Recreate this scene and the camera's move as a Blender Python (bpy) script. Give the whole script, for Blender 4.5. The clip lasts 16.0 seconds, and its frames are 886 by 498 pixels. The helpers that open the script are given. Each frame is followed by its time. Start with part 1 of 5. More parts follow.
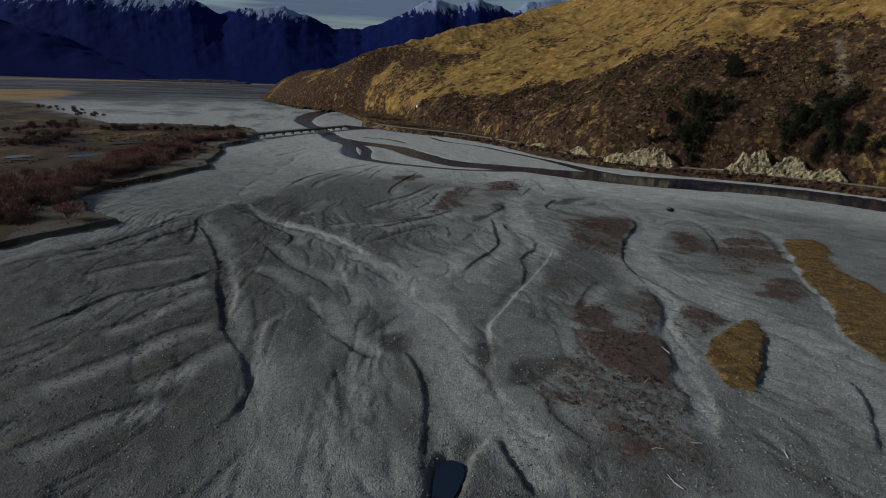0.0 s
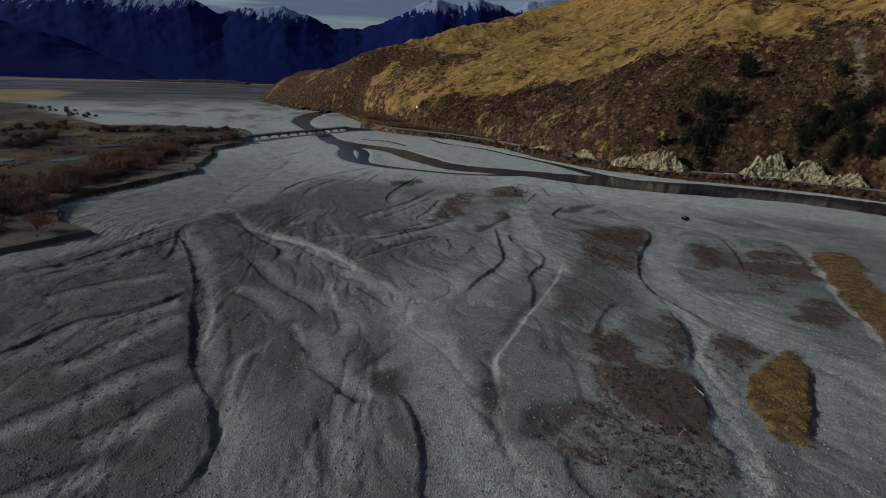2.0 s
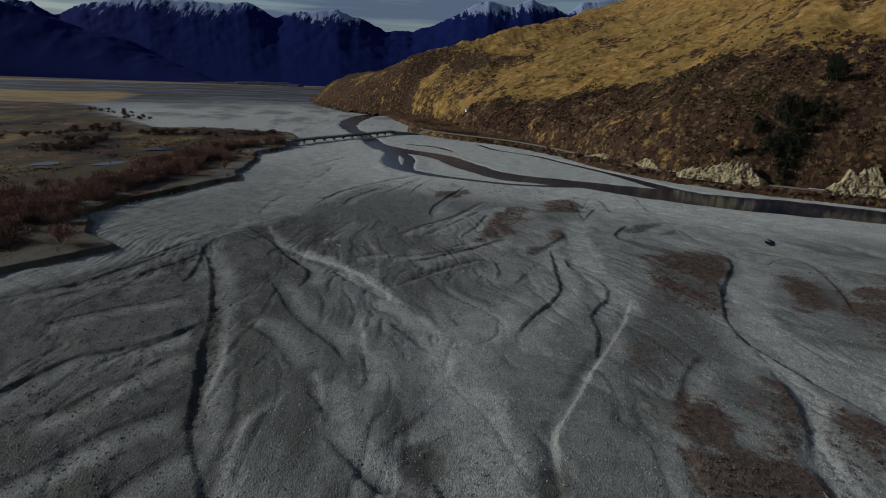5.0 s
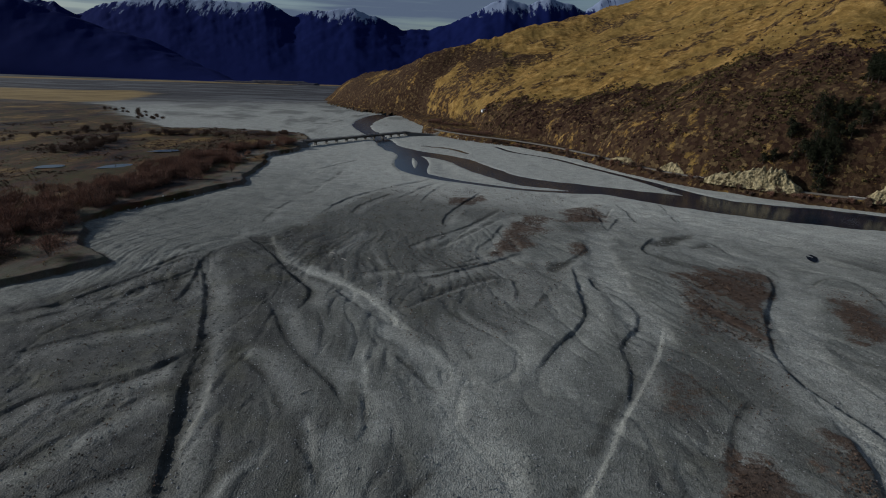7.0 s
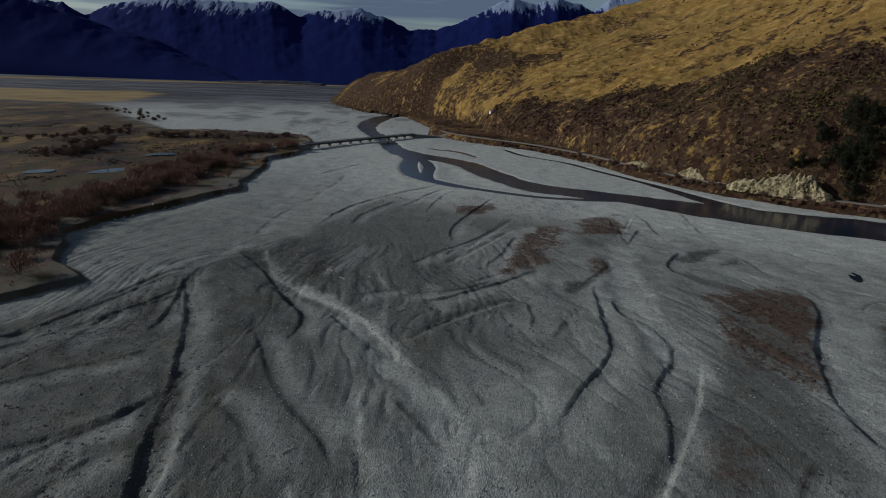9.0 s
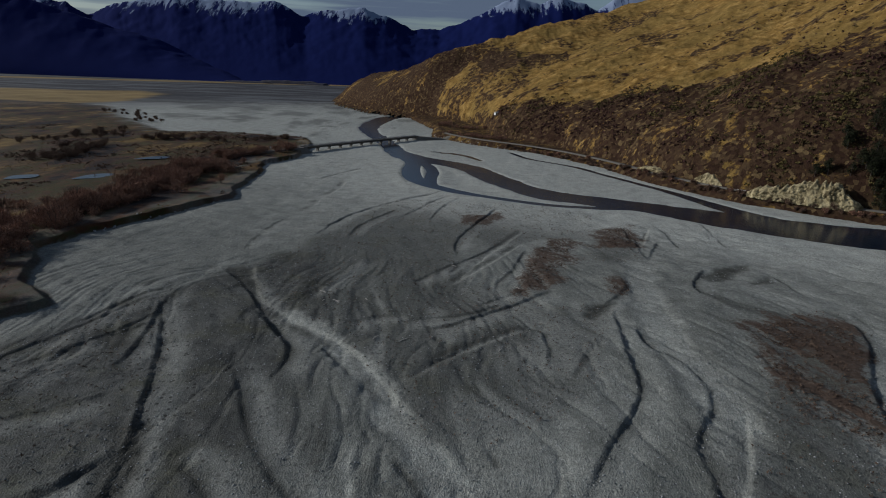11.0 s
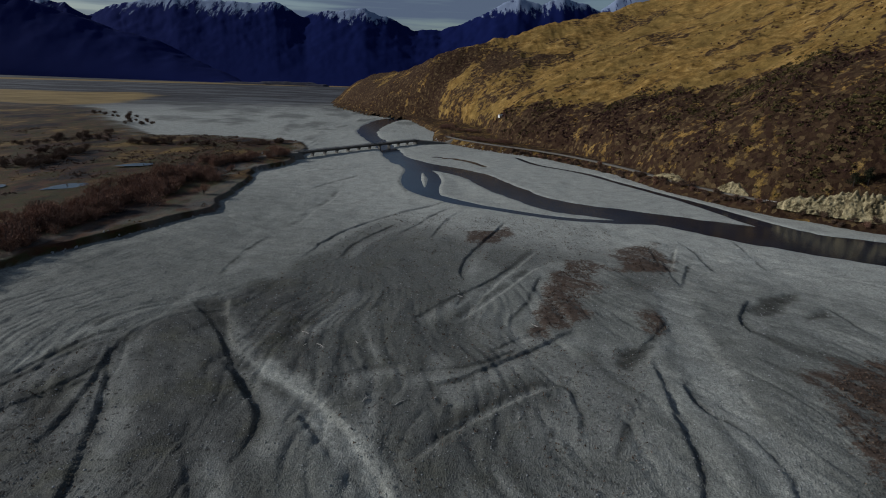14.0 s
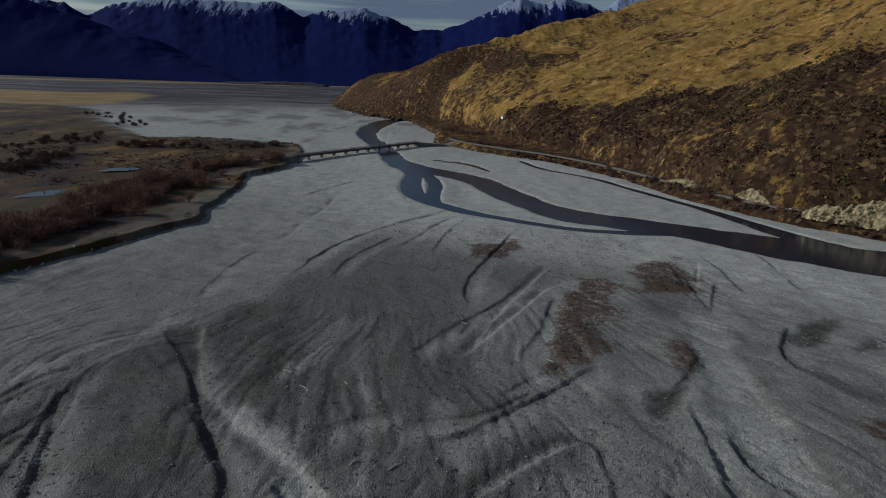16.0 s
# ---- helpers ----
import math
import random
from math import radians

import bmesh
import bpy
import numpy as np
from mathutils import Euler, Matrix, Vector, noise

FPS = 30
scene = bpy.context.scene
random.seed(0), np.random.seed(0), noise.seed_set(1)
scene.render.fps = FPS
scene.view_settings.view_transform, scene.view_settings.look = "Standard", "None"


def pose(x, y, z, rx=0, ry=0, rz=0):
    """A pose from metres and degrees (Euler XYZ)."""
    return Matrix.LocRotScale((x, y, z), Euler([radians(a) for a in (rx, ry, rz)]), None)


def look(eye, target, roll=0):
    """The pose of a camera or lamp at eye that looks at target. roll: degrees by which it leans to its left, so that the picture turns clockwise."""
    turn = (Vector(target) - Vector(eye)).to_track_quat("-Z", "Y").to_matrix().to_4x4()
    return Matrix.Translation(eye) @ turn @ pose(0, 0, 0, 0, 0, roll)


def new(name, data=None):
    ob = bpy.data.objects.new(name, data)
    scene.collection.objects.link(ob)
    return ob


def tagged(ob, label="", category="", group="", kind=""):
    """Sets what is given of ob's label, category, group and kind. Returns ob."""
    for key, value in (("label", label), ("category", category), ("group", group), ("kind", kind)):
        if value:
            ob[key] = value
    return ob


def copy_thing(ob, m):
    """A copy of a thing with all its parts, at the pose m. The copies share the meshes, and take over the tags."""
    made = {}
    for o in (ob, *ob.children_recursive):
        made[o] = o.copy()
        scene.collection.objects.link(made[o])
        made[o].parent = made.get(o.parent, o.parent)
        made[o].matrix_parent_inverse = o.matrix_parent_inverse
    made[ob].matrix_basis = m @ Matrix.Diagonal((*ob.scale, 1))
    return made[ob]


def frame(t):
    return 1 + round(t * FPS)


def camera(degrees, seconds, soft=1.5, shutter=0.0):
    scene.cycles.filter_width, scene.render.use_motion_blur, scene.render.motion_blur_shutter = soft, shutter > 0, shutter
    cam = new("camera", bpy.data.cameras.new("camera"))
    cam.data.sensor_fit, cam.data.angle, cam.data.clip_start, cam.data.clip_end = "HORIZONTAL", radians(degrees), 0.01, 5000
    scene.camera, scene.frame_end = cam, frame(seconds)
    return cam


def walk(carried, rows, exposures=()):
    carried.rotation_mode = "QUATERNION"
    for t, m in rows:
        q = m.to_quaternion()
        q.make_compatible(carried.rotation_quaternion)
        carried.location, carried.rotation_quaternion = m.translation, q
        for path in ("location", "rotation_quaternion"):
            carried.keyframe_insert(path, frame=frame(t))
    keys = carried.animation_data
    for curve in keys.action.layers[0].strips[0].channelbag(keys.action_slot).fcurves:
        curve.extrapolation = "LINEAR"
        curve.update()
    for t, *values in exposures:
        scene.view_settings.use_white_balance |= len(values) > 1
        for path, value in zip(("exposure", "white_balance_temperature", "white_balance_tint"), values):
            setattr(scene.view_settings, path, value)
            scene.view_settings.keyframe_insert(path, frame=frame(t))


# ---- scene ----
cam = camera(78.5, 16.0, soft=1.0)
PATH = [
    (0, (-2.647, -6.742, 56.215), (-2.419, -4.848, 55.616), 2.0),
    (0.5, (-2.208, -2.62, 56.244), (-1.98, -0.725, 55.644), 2.1),
    (1, (-1.772, 1.462, 56.252), (-1.545, 3.357, 55.653), 2.0),
    (1.5, (-1.3, 5.498, 56.271), (-1.073, 7.393, 55.672), 2.0),
    (2, (-0.84, 9.403, 56.307), (-0.614, 11.298, 55.708), 2.0),
    (2.5, (-0.404, 13.298, 56.341), (-0.179, 15.194, 55.744), 2.1),
    (3, (-0.038, 17.223, 56.387), (0.186, 19.119, 55.79), 2.1),
    (3.5, (0.158, 21.076, 56.427), (0.383, 22.972, 55.831), 2.1),
    (4, (0.204, 24.823, 56.455), (0.386, 26.724, 55.858), 2.1),
    (4.2, (0.237, 26.277, 56.48), (0.383, 28.181, 55.885), 2.1),
    (6.5, (1.427, 42.88, 57.796), (1.447, 44.787, 57.194), 2.0),
    (7, (1.468, 46.789, 57.907), (1.473, 48.696, 57.303), 2.0),
    (7.5, (1.399, 51.0, 57.971), (1.395, 52.907, 57.368), 2.0),
    (8, (1.258, 55.232, 58.036), (1.248, 57.139, 57.433), 2.0),
    (8.5, (1.095, 59.396, 58.101), (1.08, 61.302, 57.498), 1.9),
    (9, (0.962, 63.518, 58.19), (0.944, 65.424, 57.586), 2.0),
    (11.5, (-0.181, 84.136, 58.651), (-0.211, 86.042, 58.046), 2.0),
    (12, (-0.476, 88.285, 58.641), (-0.507, 90.191, 58.036), 2.0),
    (12.5, (-0.727, 92.477, 58.596), (-0.759, 94.383, 57.992), 2.0),
    (13, (-1.004, 96.62, 58.626), (-1.035, 98.526, 58.023), 1.9),
    (13.5, (-1.282, 100.708, 58.656), (-1.313, 102.615, 58.052), 2.0),
    (14, (-1.492, 104.911, 58.66), (-1.524, 106.818, 58.058), 2.0),
    (14.5, (-1.649, 109.288, 58.653), (-1.683, 111.194, 58.051), 2.0),
    (15, (-1.814, 113.653, 58.666), (-1.849, 115.561, 58.066), 1.9),
    (15.5, (-2.059, 118.006, 58.704), (-2.094, 119.914, 58.104), 2.0),
    (16, (-2.373, 122.394, 58.738), (-2.408, 124.301, 58.136), 2.0),
]
walk(cam, [(t, look(eye, target, roll)) for t, eye, target, roll in PATH], [(0, 0.0, 5880, 10), (16, 0.0, 5880, 10)])

# ---- light ----
SUN_TO = Vector((-1.0, 0.12, 0.42)).normalized()
world = bpy.data.worlds.new("sky")
scene.world = world
world.use_nodes = True
wn, wl = world.node_tree.nodes, world.node_tree.links
wn.clear()
sky = wn.new("ShaderNodeTexSky")
sky.sky_type, sky.sun_disc = "NISHITA", False
sky.sun_elevation = math.asin(SUN_TO.z)
sky.sun_rotation = math.atan2(SUN_TO.x, SUN_TO.y)
coord = wn.new("ShaderNodeTexCoord")
stretch = wn.new("ShaderNodeMapping")
stretch.inputs["Scale"].default_value = (1.6, 1.6, 26.0)
cloud = wn.new("ShaderNodeTexNoise")
cloud.inputs["Scale"].default_value = 2.2
cloud.inputs["Detail"].default_value = 6.0
cover = wn.new("ShaderNodeValToRGB")
cover.color_ramp.elements[0].position, cover.color_ramp.elements[1].position = 0.42, 0.60
mixer = wn.new("ShaderNodeMixRGB")
mixer.inputs["Color2"].default_value = (1.9, 2.4, 3.3, 1)
back = wn.new("ShaderNodeBackground")
back.inputs["Strength"].default_value = 0.05
wout = wn.new("ShaderNodeOutputWorld")
wl.new(coord.outputs["Generated"], stretch.inputs["Vector"])
wl.new(stretch.outputs["Vector"], cloud.inputs["Vector"])
wl.new(cloud.outputs["Fac"], cover.inputs["Fac"])
wl.new(cover.outputs["Color"], mixer.inputs["Fac"])
wl.new(sky.outputs["Color"], mixer.inputs["Color1"])
wl.new(mixer.outputs["Color"], back.inputs["Color"])
wl.new(back.outputs["Background"], wout.inputs["Surface"])

sun_data = bpy.data.lights.new("sun", "SUN")
sun_data.energy, sun_data.angle, sun_data.color = 2.9, radians(0.6), (1.0, 0.94, 0.86)
sun = new("sun", sun_data)
sun.matrix_world = look(SUN_TO * 100, (0, 0, 0))
scene.view_settings.exposure = 0.0


# ---- materials ----
class Mat:
    """A small builder of node materials."""

    def __init__(self, name, rough=0.9, spec=0.3):
        self.m = bpy.data.materials.new(name)
        self.m.use_nodes = True
        self.n, self.l = self.m.node_tree.nodes, self.m.node_tree.links
        self.b = self.n["Principled BSDF"]
        self.b.inputs["Roughness"].default_value = rough
        self.b.inputs["Specular IOR Level"].default_value = spec
        geo = self.n.new("ShaderNodeNewGeometry")
        self.pos = geo.outputs["Position"]
        self.island = geo.outputs["Random Per Island"]

    def link(self, a, b):
        self.l.new(a, b)

    def noise(self, scale, detail=4.0, rough=0.6, vec=None, kind="ShaderNodeTexNoise"):
        t = self.n.new(kind)
        t.inputs["Scale"].default_value = scale
        if "Detail" in t.inputs:
            t.inputs["Detail"].default_value = detail
        if "Roughness" in t.inputs:
            t.inputs["Roughness"].default_value = rough
        self.link(vec or self.pos, t.inputs["Vector"])
        return t.outputs["Fac"]

    def cells(self, scale, vec=None):
        t = self.n.new("ShaderNodeTexVoronoi")
        t.inputs["Scale"].default_value = scale
        self.link(vec or self.pos, t.inputs["Vector"])
        return t.outputs["Distance"], t.outputs["Color"]

    def squash(self, sx, sy, sz, rz=0.0):
        t = self.n.new("ShaderNodeMapping")
        t.inputs["Scale"].default_value = (sx, sy, sz)
        t.inputs["Rotation"].default_value = (0, 0, rz)
        self.link(self.pos, t.inputs["Vector"])
        return t.outputs["Vector"]

    def ramp(self, fac, *stops):
        t = self.n.new("ShaderNodeValToRGB")
        e = t.color_ramp.elements
        while len(e) < len(stops):
            e.new(0.5)
        for el, (p, c) in zip(e, stops):
            el.position = p
            el.color = (*c, 1) if len(c) == 3 else (c[0], c[0], c[0], 1)
        self.link(fac, t.inputs["Fac"])
        return t.outputs["Color"]

    def mix(self, fac, a, b, how="MIX"):
        t = self.n.new("ShaderNodeMixRGB")
        t.blend_type = how
        for v, key in ((fac, "Fac"), (a, "Color1"), (b, "Color2")):
            if isinstance(v, float):
                t.inputs[key].default_value = v
            elif isinstance(v, tuple):
                t.inputs[key].default_value = (*v, 1)
            else:
                self.link(v, t.inputs[key])
        return t.outputs["Color"]

    def calc(self, op, a, b=0.0):
        t = self.n.new("ShaderNodeMath")
        t.operation = op
        t.use_clamp = op in ("MULTIPLY_ADD",)
        for v, k in ((a, 0), (b, 1)):
            if isinstance(v, (int, float)):
                t.inputs[k].default_value = v
            else:
                self.link(v, t.inputs[k])
        return t.outputs["Value"]

    def attr(self, name):
        t = self.n.new("ShaderNodeAttribute")
        t.attribute_name = name
        return t.outputs["Fac"]

    def bump(self, height, strength, dist):
        t = self.n.new("ShaderNodeBump")
        t.inputs["Strength"].default_value = strength
        t.inputs["Distance"].default_value = dist
        self.link(height, t.inputs["Height"])
        self.link(t.outputs["Normal"], self.b.inputs["Normal"])

    def colour(self, c):
        if isinstance(c, tuple):
            self.b.inputs["Base Color"].default_value = (*c, 1)
        else:
            self.link(c, self.b.inputs["Base Color"])
        return self


def plain(name, c, rough=0.85, var=0.25, scale=2.0, spec=0.3):
    m = Mat(name, rough, spec)
    n = m.noise(scale, 5)
    m.colour(m.ramp(n, (0.3, tuple(v * (1 - var) for v in c)), (0.7, tuple(min(1, v * (1 + var)) for v in c))))
    m.bump(n, 0.3, 0.05)
    return m.m


def tinted(name, dark, light, rough=0.9, spec=0.15):
    """Foliage or stones whose loose bits differ in tone."""
    m = Mat(name, rough, spec)
    m.colour(m.mix(m.island, dark, light))
    return m.m


def ground_material():
    m = Mat("river_gravel", 0.80, 0.15)
    broad = m.noise(0.02, 6, 0.6)
    fine = m.noise(1.3, 6, 0.7)
    mid = m.noise(0.16, 8, 0.68)
    near, tone = m.cells(3.4)
    near2, tone2 = m.cells(0.9)
    grey = m.ramp(broad, (0.32, (0.164, 0.169, 0.148)), (0.68, (0.226, 0.231, 0.203)))
    # Tone of the older bars, dimmed further to paint a vignette in the west.
    old_dim = m.ramp(mid, (0.30, (0.030, 0.031, 0.028)), (0.50, (0.055, 0.055, 0.050)), (0.72, (0.095, 0.094, 0.084)))
    worn_dim = m.calc("ADD", m.attr("bar_vignette"), m.calc("MULTIPLY", m.calc("SUBTRACT", mid, 0.5), 1.1))
    grey = m.mix(m.ramp(worn_dim, (0.25, (0.0,)), (0.75, (0.85,))), grey, old_dim)
    lichen = m.calc("MULTIPLY", m.attr("bar_vignette"), m.ramp(m.noise(0.09, 7, 0.7), (0.50, (0.0,)), (0.66, (0.75,))))
    grey = m.mix(lichen, grey, (0.082, 0.080, 0.050))
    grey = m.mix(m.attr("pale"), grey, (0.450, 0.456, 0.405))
    grey = m.mix(0.8, grey, m.ramp(mid, (0.32, (0.72,)), (0.50, (1.0,)), (0.68, (1.25,))), "MULTIPLY")
    stone = m.ramp(tone, (0.0, (0.66,)), (0.45, (0.97,)), (1.0, (1.34,)))
    cobble = m.calc("MULTIPLY", m.ramp(near2, (0.22, (1.0,)), (0.36, (0.0,))), m.ramp(tone2, (0.52, (0.0,)), (0.60, (0.85,))))
    grey = m.mix(0.85, grey, stone, "MULTIPLY")
    grey = m.mix(m.ramp(fine, (0.36, (0.38,)), (0.56, (0.0,))), grey, (0.05, 0.052, 0.048))
    grey = m.mix(m.calc("MULTIPLY", cobble, m.attr("bar_vignette")), grey, (0.030, 0.028, 0.024))
    # Dark silt, and the shadow painted along the feet of the banks.
    silt_shade = m.calc("MULTIPLY", m.attr("silt_shade"), m.ramp(mid, (0.36, (0.95,)), (0.62, (0.6,))))
    grey = m.mix(silt_shade, grey, (0.040, 0.039, 0.031))
    # dead low scrub and moss on the older bars
    patch = m.noise(0.28, 8, 0.72)
    speck = m.noise(1.1, 6, 0.75)
    brown = m.ramp(m.noise(0.9, 6, 0.7), (0.3, (0.034, 0.022, 0.015)), (0.55, (0.085, 0.054, 0.037)), (0.75, (0.15, 0.115, 0.085)))
    cover_ = m.calc("MULTIPLY", m.attr("scrub"), m.calc("ADD", m.calc("MULTIPLY", patch, 1.5), 0.2))
    bm_ = m.ramp(m.calc("ADD", cover_, m.calc("MULTIPLY", m.calc("SUBTRACT", speck, 0.5), 2.2)), (0.40, (0.0,)), (0.78, (0.9,)))
    col = m.mix(bm_, grey, brown)
    yellow = m.ramp(m.noise(0.35, 8, 0.8), (0.36, (0.050, 0.030, 0.012)), (0.5, (0.12, 0.072, 0.020)), (0.66, (0.26, 0.165, 0.045)))
    ym = m.ramp(m.calc("ADD", m.attr("grass"), m.calc("MULTIPLY", m.calc("SUBTRACT", speck, 0.5), 1.8)), (0.36, (0.0,)), (0.66, (0.95,)))
    col = m.mix(ym, col, yellow)
    # the grassy terrace and the far plain
    olive = m.ramp(m.noise(0.026, 9, 0.66, m.squash(1.0, 0.5, 1.0)), (0.41, (0.014, 0.010, 0.009)), (0.46, (0.080, 0.034, 0.015)), (0.50, (0.048, 0.046, 0.012)), (0.545, (0.075, 0.038, 0.015)), (0.61, (0.18, 0.115, 0.032)))
    olive = m.mix(0.8, olive, m.ramp(m.noise(0.10, 6, 0.7, m.squash(1.0, 0.4, 1.0)), (0.36, (0.45,)), (0.52, (1.0,)), (0.66, (1.5,))), "MULTIPLY")
    olive = m.mix(m.ramp(m.noise(0.35, 7, 0.75), (0.45, (0.0,)), (0.62, (0.35,))), olive, (0.045, 0.03, 0.02))
    col = m.mix(m.attr("meadow"), col, olive)
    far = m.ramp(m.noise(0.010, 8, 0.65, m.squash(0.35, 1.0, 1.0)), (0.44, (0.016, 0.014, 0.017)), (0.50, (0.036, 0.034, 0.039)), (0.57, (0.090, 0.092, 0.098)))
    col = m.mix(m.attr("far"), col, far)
    col = m.mix(m.attr("straw"), col, m.ramp(m.noise(0.012, 6, 0.6), (0.3, (0.16, 0.105, 0.036)), (0.7, (0.33, 0.235, 0.095))))
    m.colour(col)
    h = m.calc("ADD", m.calc("MULTIPLY", near, 0.5), m.calc("MULTIPLY", fine, 0.6))
    h = m.calc("ADD", h, m.calc("MULTIPLY", near2, 0.35))
    m.bump(h, 0.85, 0.26)
    return m.m


def hill_material():
    m = Mat("tussock_hillside", 0.95, 0.04)
    broad = m.noise(0.018, 7, 0.6)
    mid = m.noise(0.11, 7, 0.68)
    fine = m.noise(0.8, 6, 0.75)
    gold = m.ramp(mid, (0.30, (0.10, 0.058, 0.016)), (0.48, (0.32, 0.190, 0.052)), (0.66, (0.54, 0.355, 0.122)))
    band = m.noise(0.16, 7, 0.7, m.squash(1.0, 0.22, 1.0, 0.75))
    gold = m.mix(0.55, gold, m.ramp(band, (0.36, (0.42,)), (0.50, (0.95,)), (0.64, (1.35,))), "MULTIPLY")
    green = m.mix(m.ramp(broad, (0.42, (0.0,)), (0.62, (0.6,))), gold, (0.24, 0.165, 0.05))
    clump, ctone = m.cells(0.42)
    dark = m.ramp(ctone, (0.0, (0.016, 0.008, 0.008)), (0.40, (0.040, 0.021, 0.018)), (0.72, (0.078, 0.050, 0.030)), (1.0, (0.22, 0.155, 0.075)))
    sc = m.calc("ADD", m.attr("scrub"), m.calc("MULTIPLY", m.calc("SUBTRACT", m.noise(0.15, 8, 0.72), 0.5), 3.0))
    col = m.mix(m.ramp(sc, (0.38, (0.0,)), (0.60, (0.97,))), green, dark)
    col = m.mix(m.ramp(fine, (0.38, (0.45,)), (0.6, (0.0,))), col, (0.05, 0.032, 0.013))
    col = m.mix(m.attr("rock"), col, m.ramp(m.noise(0.35, 8, 0.75), (0.3, (0.22, 0.19, 0.13)), (0.62, (0.50, 0.45, 0.34))))
    m.colour(col)
    m.bump(m.calc("ADD", fine, m.calc("MULTIPLY", mid, 2.5)), 1.0, 1.2)
    return m.m


def mountain_material():
    m = Mat("mountain", 0.95, 0.02)
    sep = m.n.new("ShaderNodeSeparateXYZ")
    m.link(m.pos, sep.inputs["Vector"])
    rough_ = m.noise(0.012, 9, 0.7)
    # Distance haze and cloud shade are put into the trees' blue-black colour.
    hazy_forest = m.ramp(rough_, (0.3, (0.0072, 0.0120, 0.068)), (0.7, (0.0090, 0.0148, 0.080)))
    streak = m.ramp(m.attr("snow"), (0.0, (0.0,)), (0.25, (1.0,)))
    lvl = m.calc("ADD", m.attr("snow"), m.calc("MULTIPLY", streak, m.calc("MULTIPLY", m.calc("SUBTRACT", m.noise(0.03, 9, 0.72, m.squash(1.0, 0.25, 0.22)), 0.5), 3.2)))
    # The snow's colour is dimmed and blued to stand for shade.
    m.colour(m.mix(m.ramp(lvl, (0.50, (0.0,)), (0.72, (1.0,))), hazy_forest, (0.22, 0.27, 0.38)))
    return m.m


GROUND_MAT, HILL_MAT, MOUNTAIN_MAT = ground_material(), hill_material(), mountain_material()
water = Mat("river_water", 0.16, 0.25)
water.colour(water.ramp(water.noise(0.05, 3), (0.3, (0.007, 0.012, 0.022)), (0.7, (0.014, 0.023, 0.040))))
water.bump(water.noise(0.8, 4), 0.12, 0.15)
WATER_MAT = water.m
CONCRETE = plain("weathered_concrete", (0.12, 0.115, 0.105), 0.9, 0.3, 0.7)
STEEL = plain("dull_steel", (0.30, 0.30, 0.31), 0.5, 0.2, 3.0)
ROAD_MAT = plain("gravel_road", (0.15, 0.135, 0.11), 0.95, 0.25, 0.8)
BARK = plain("bark", (0.07, 0.055, 0.045), 0.95, 0.3, 4.0)
DRIFT = plain("bleached_driftwood", (0.45, 0.42, 0.37), 0.85, 0.2, 5.0)
WHITE_PAINT = plain("white_paint", (0.8, 0.8, 0.78), 0.5, 0.04, 1.0)
ROOF_MAT = plain("painted_roof_iron", (0.35, 0.34, 0.33), 0.5, 0.1, 1.0)
GLASS_DARK = plain("window_glass", (0.03, 0.035, 0.04), 0.1, 0.1, 1.0, 0.5)
rock = Mat("pale_bluff_rock", 0.95, 0.2)
crack = rock.noise(0.5, 9, 0.8, rock.squash(1.0, 1.0, 0.45))
rock.colour(rock.mix(rock.ramp(rock.noise(0.22, 7, 0.72), (0.50, (0.0,)), (0.60, (0.85,))), rock.ramp(crack, (0.34, (0.07, 0.058, 0.030)), (0.45, (0.30, 0.25, 0.135)), (0.62, (0.58, 0.49, 0.29))), (0.07, 0.052, 0.026)))
rock.bump(crack, 1.0, 1.2)
ROCK = rock.m
STONE_MAT = tinted("river_stones", (0.10, 0.105, 0.105), (0.34, 0.345, 0.34))
WILLOW_MAT = tinted("bare_willow_twigs", (0.11, 0.060, 0.042), (0.32, 0.180, 0.120))
WILLOW_GREY = tinted("grey_brown_twigs", (0.060, 0.038, 0.028), (0.18, 0.115, 0.078))
SCRUB_MAT = tinted("dark_scrub_leaves", (0.020, 0.009, 0.009), (0.085, 0.042, 0.032))
OLIVE_MAT = tinted("olive_scrub_leaves", (0.030, 0.026, 0.010), (0.13, 0.10, 0.035))
BEECH_MAT = tinted("dark_evergreen_leaves", (0.006, 0.008, 0.005), (0.028, 0.032, 0.014))
TUSSOCK_MAT = tinted("yellow_tussock_blades", (0.07, 0.045, 0.015), (0.32, 0.22, 0.085))
DEAD_MAT = tinted("dead_scrub_twigs", (0.035, 0.022, 0.016), (0.15, 0.105, 0.075))


# ---- mesh helpers ----
def mesh_from(name, verts, faces, mat, smooth=False):
    me = bpy.data.meshes.new(name)
    me.from_pydata(verts, [], faces)
    me.materials.append(mat)
    if smooth:
        me.polygons.foreach_set("use_smooth", np.ones(len(me.polygons), bool))
    me.update()
    return me


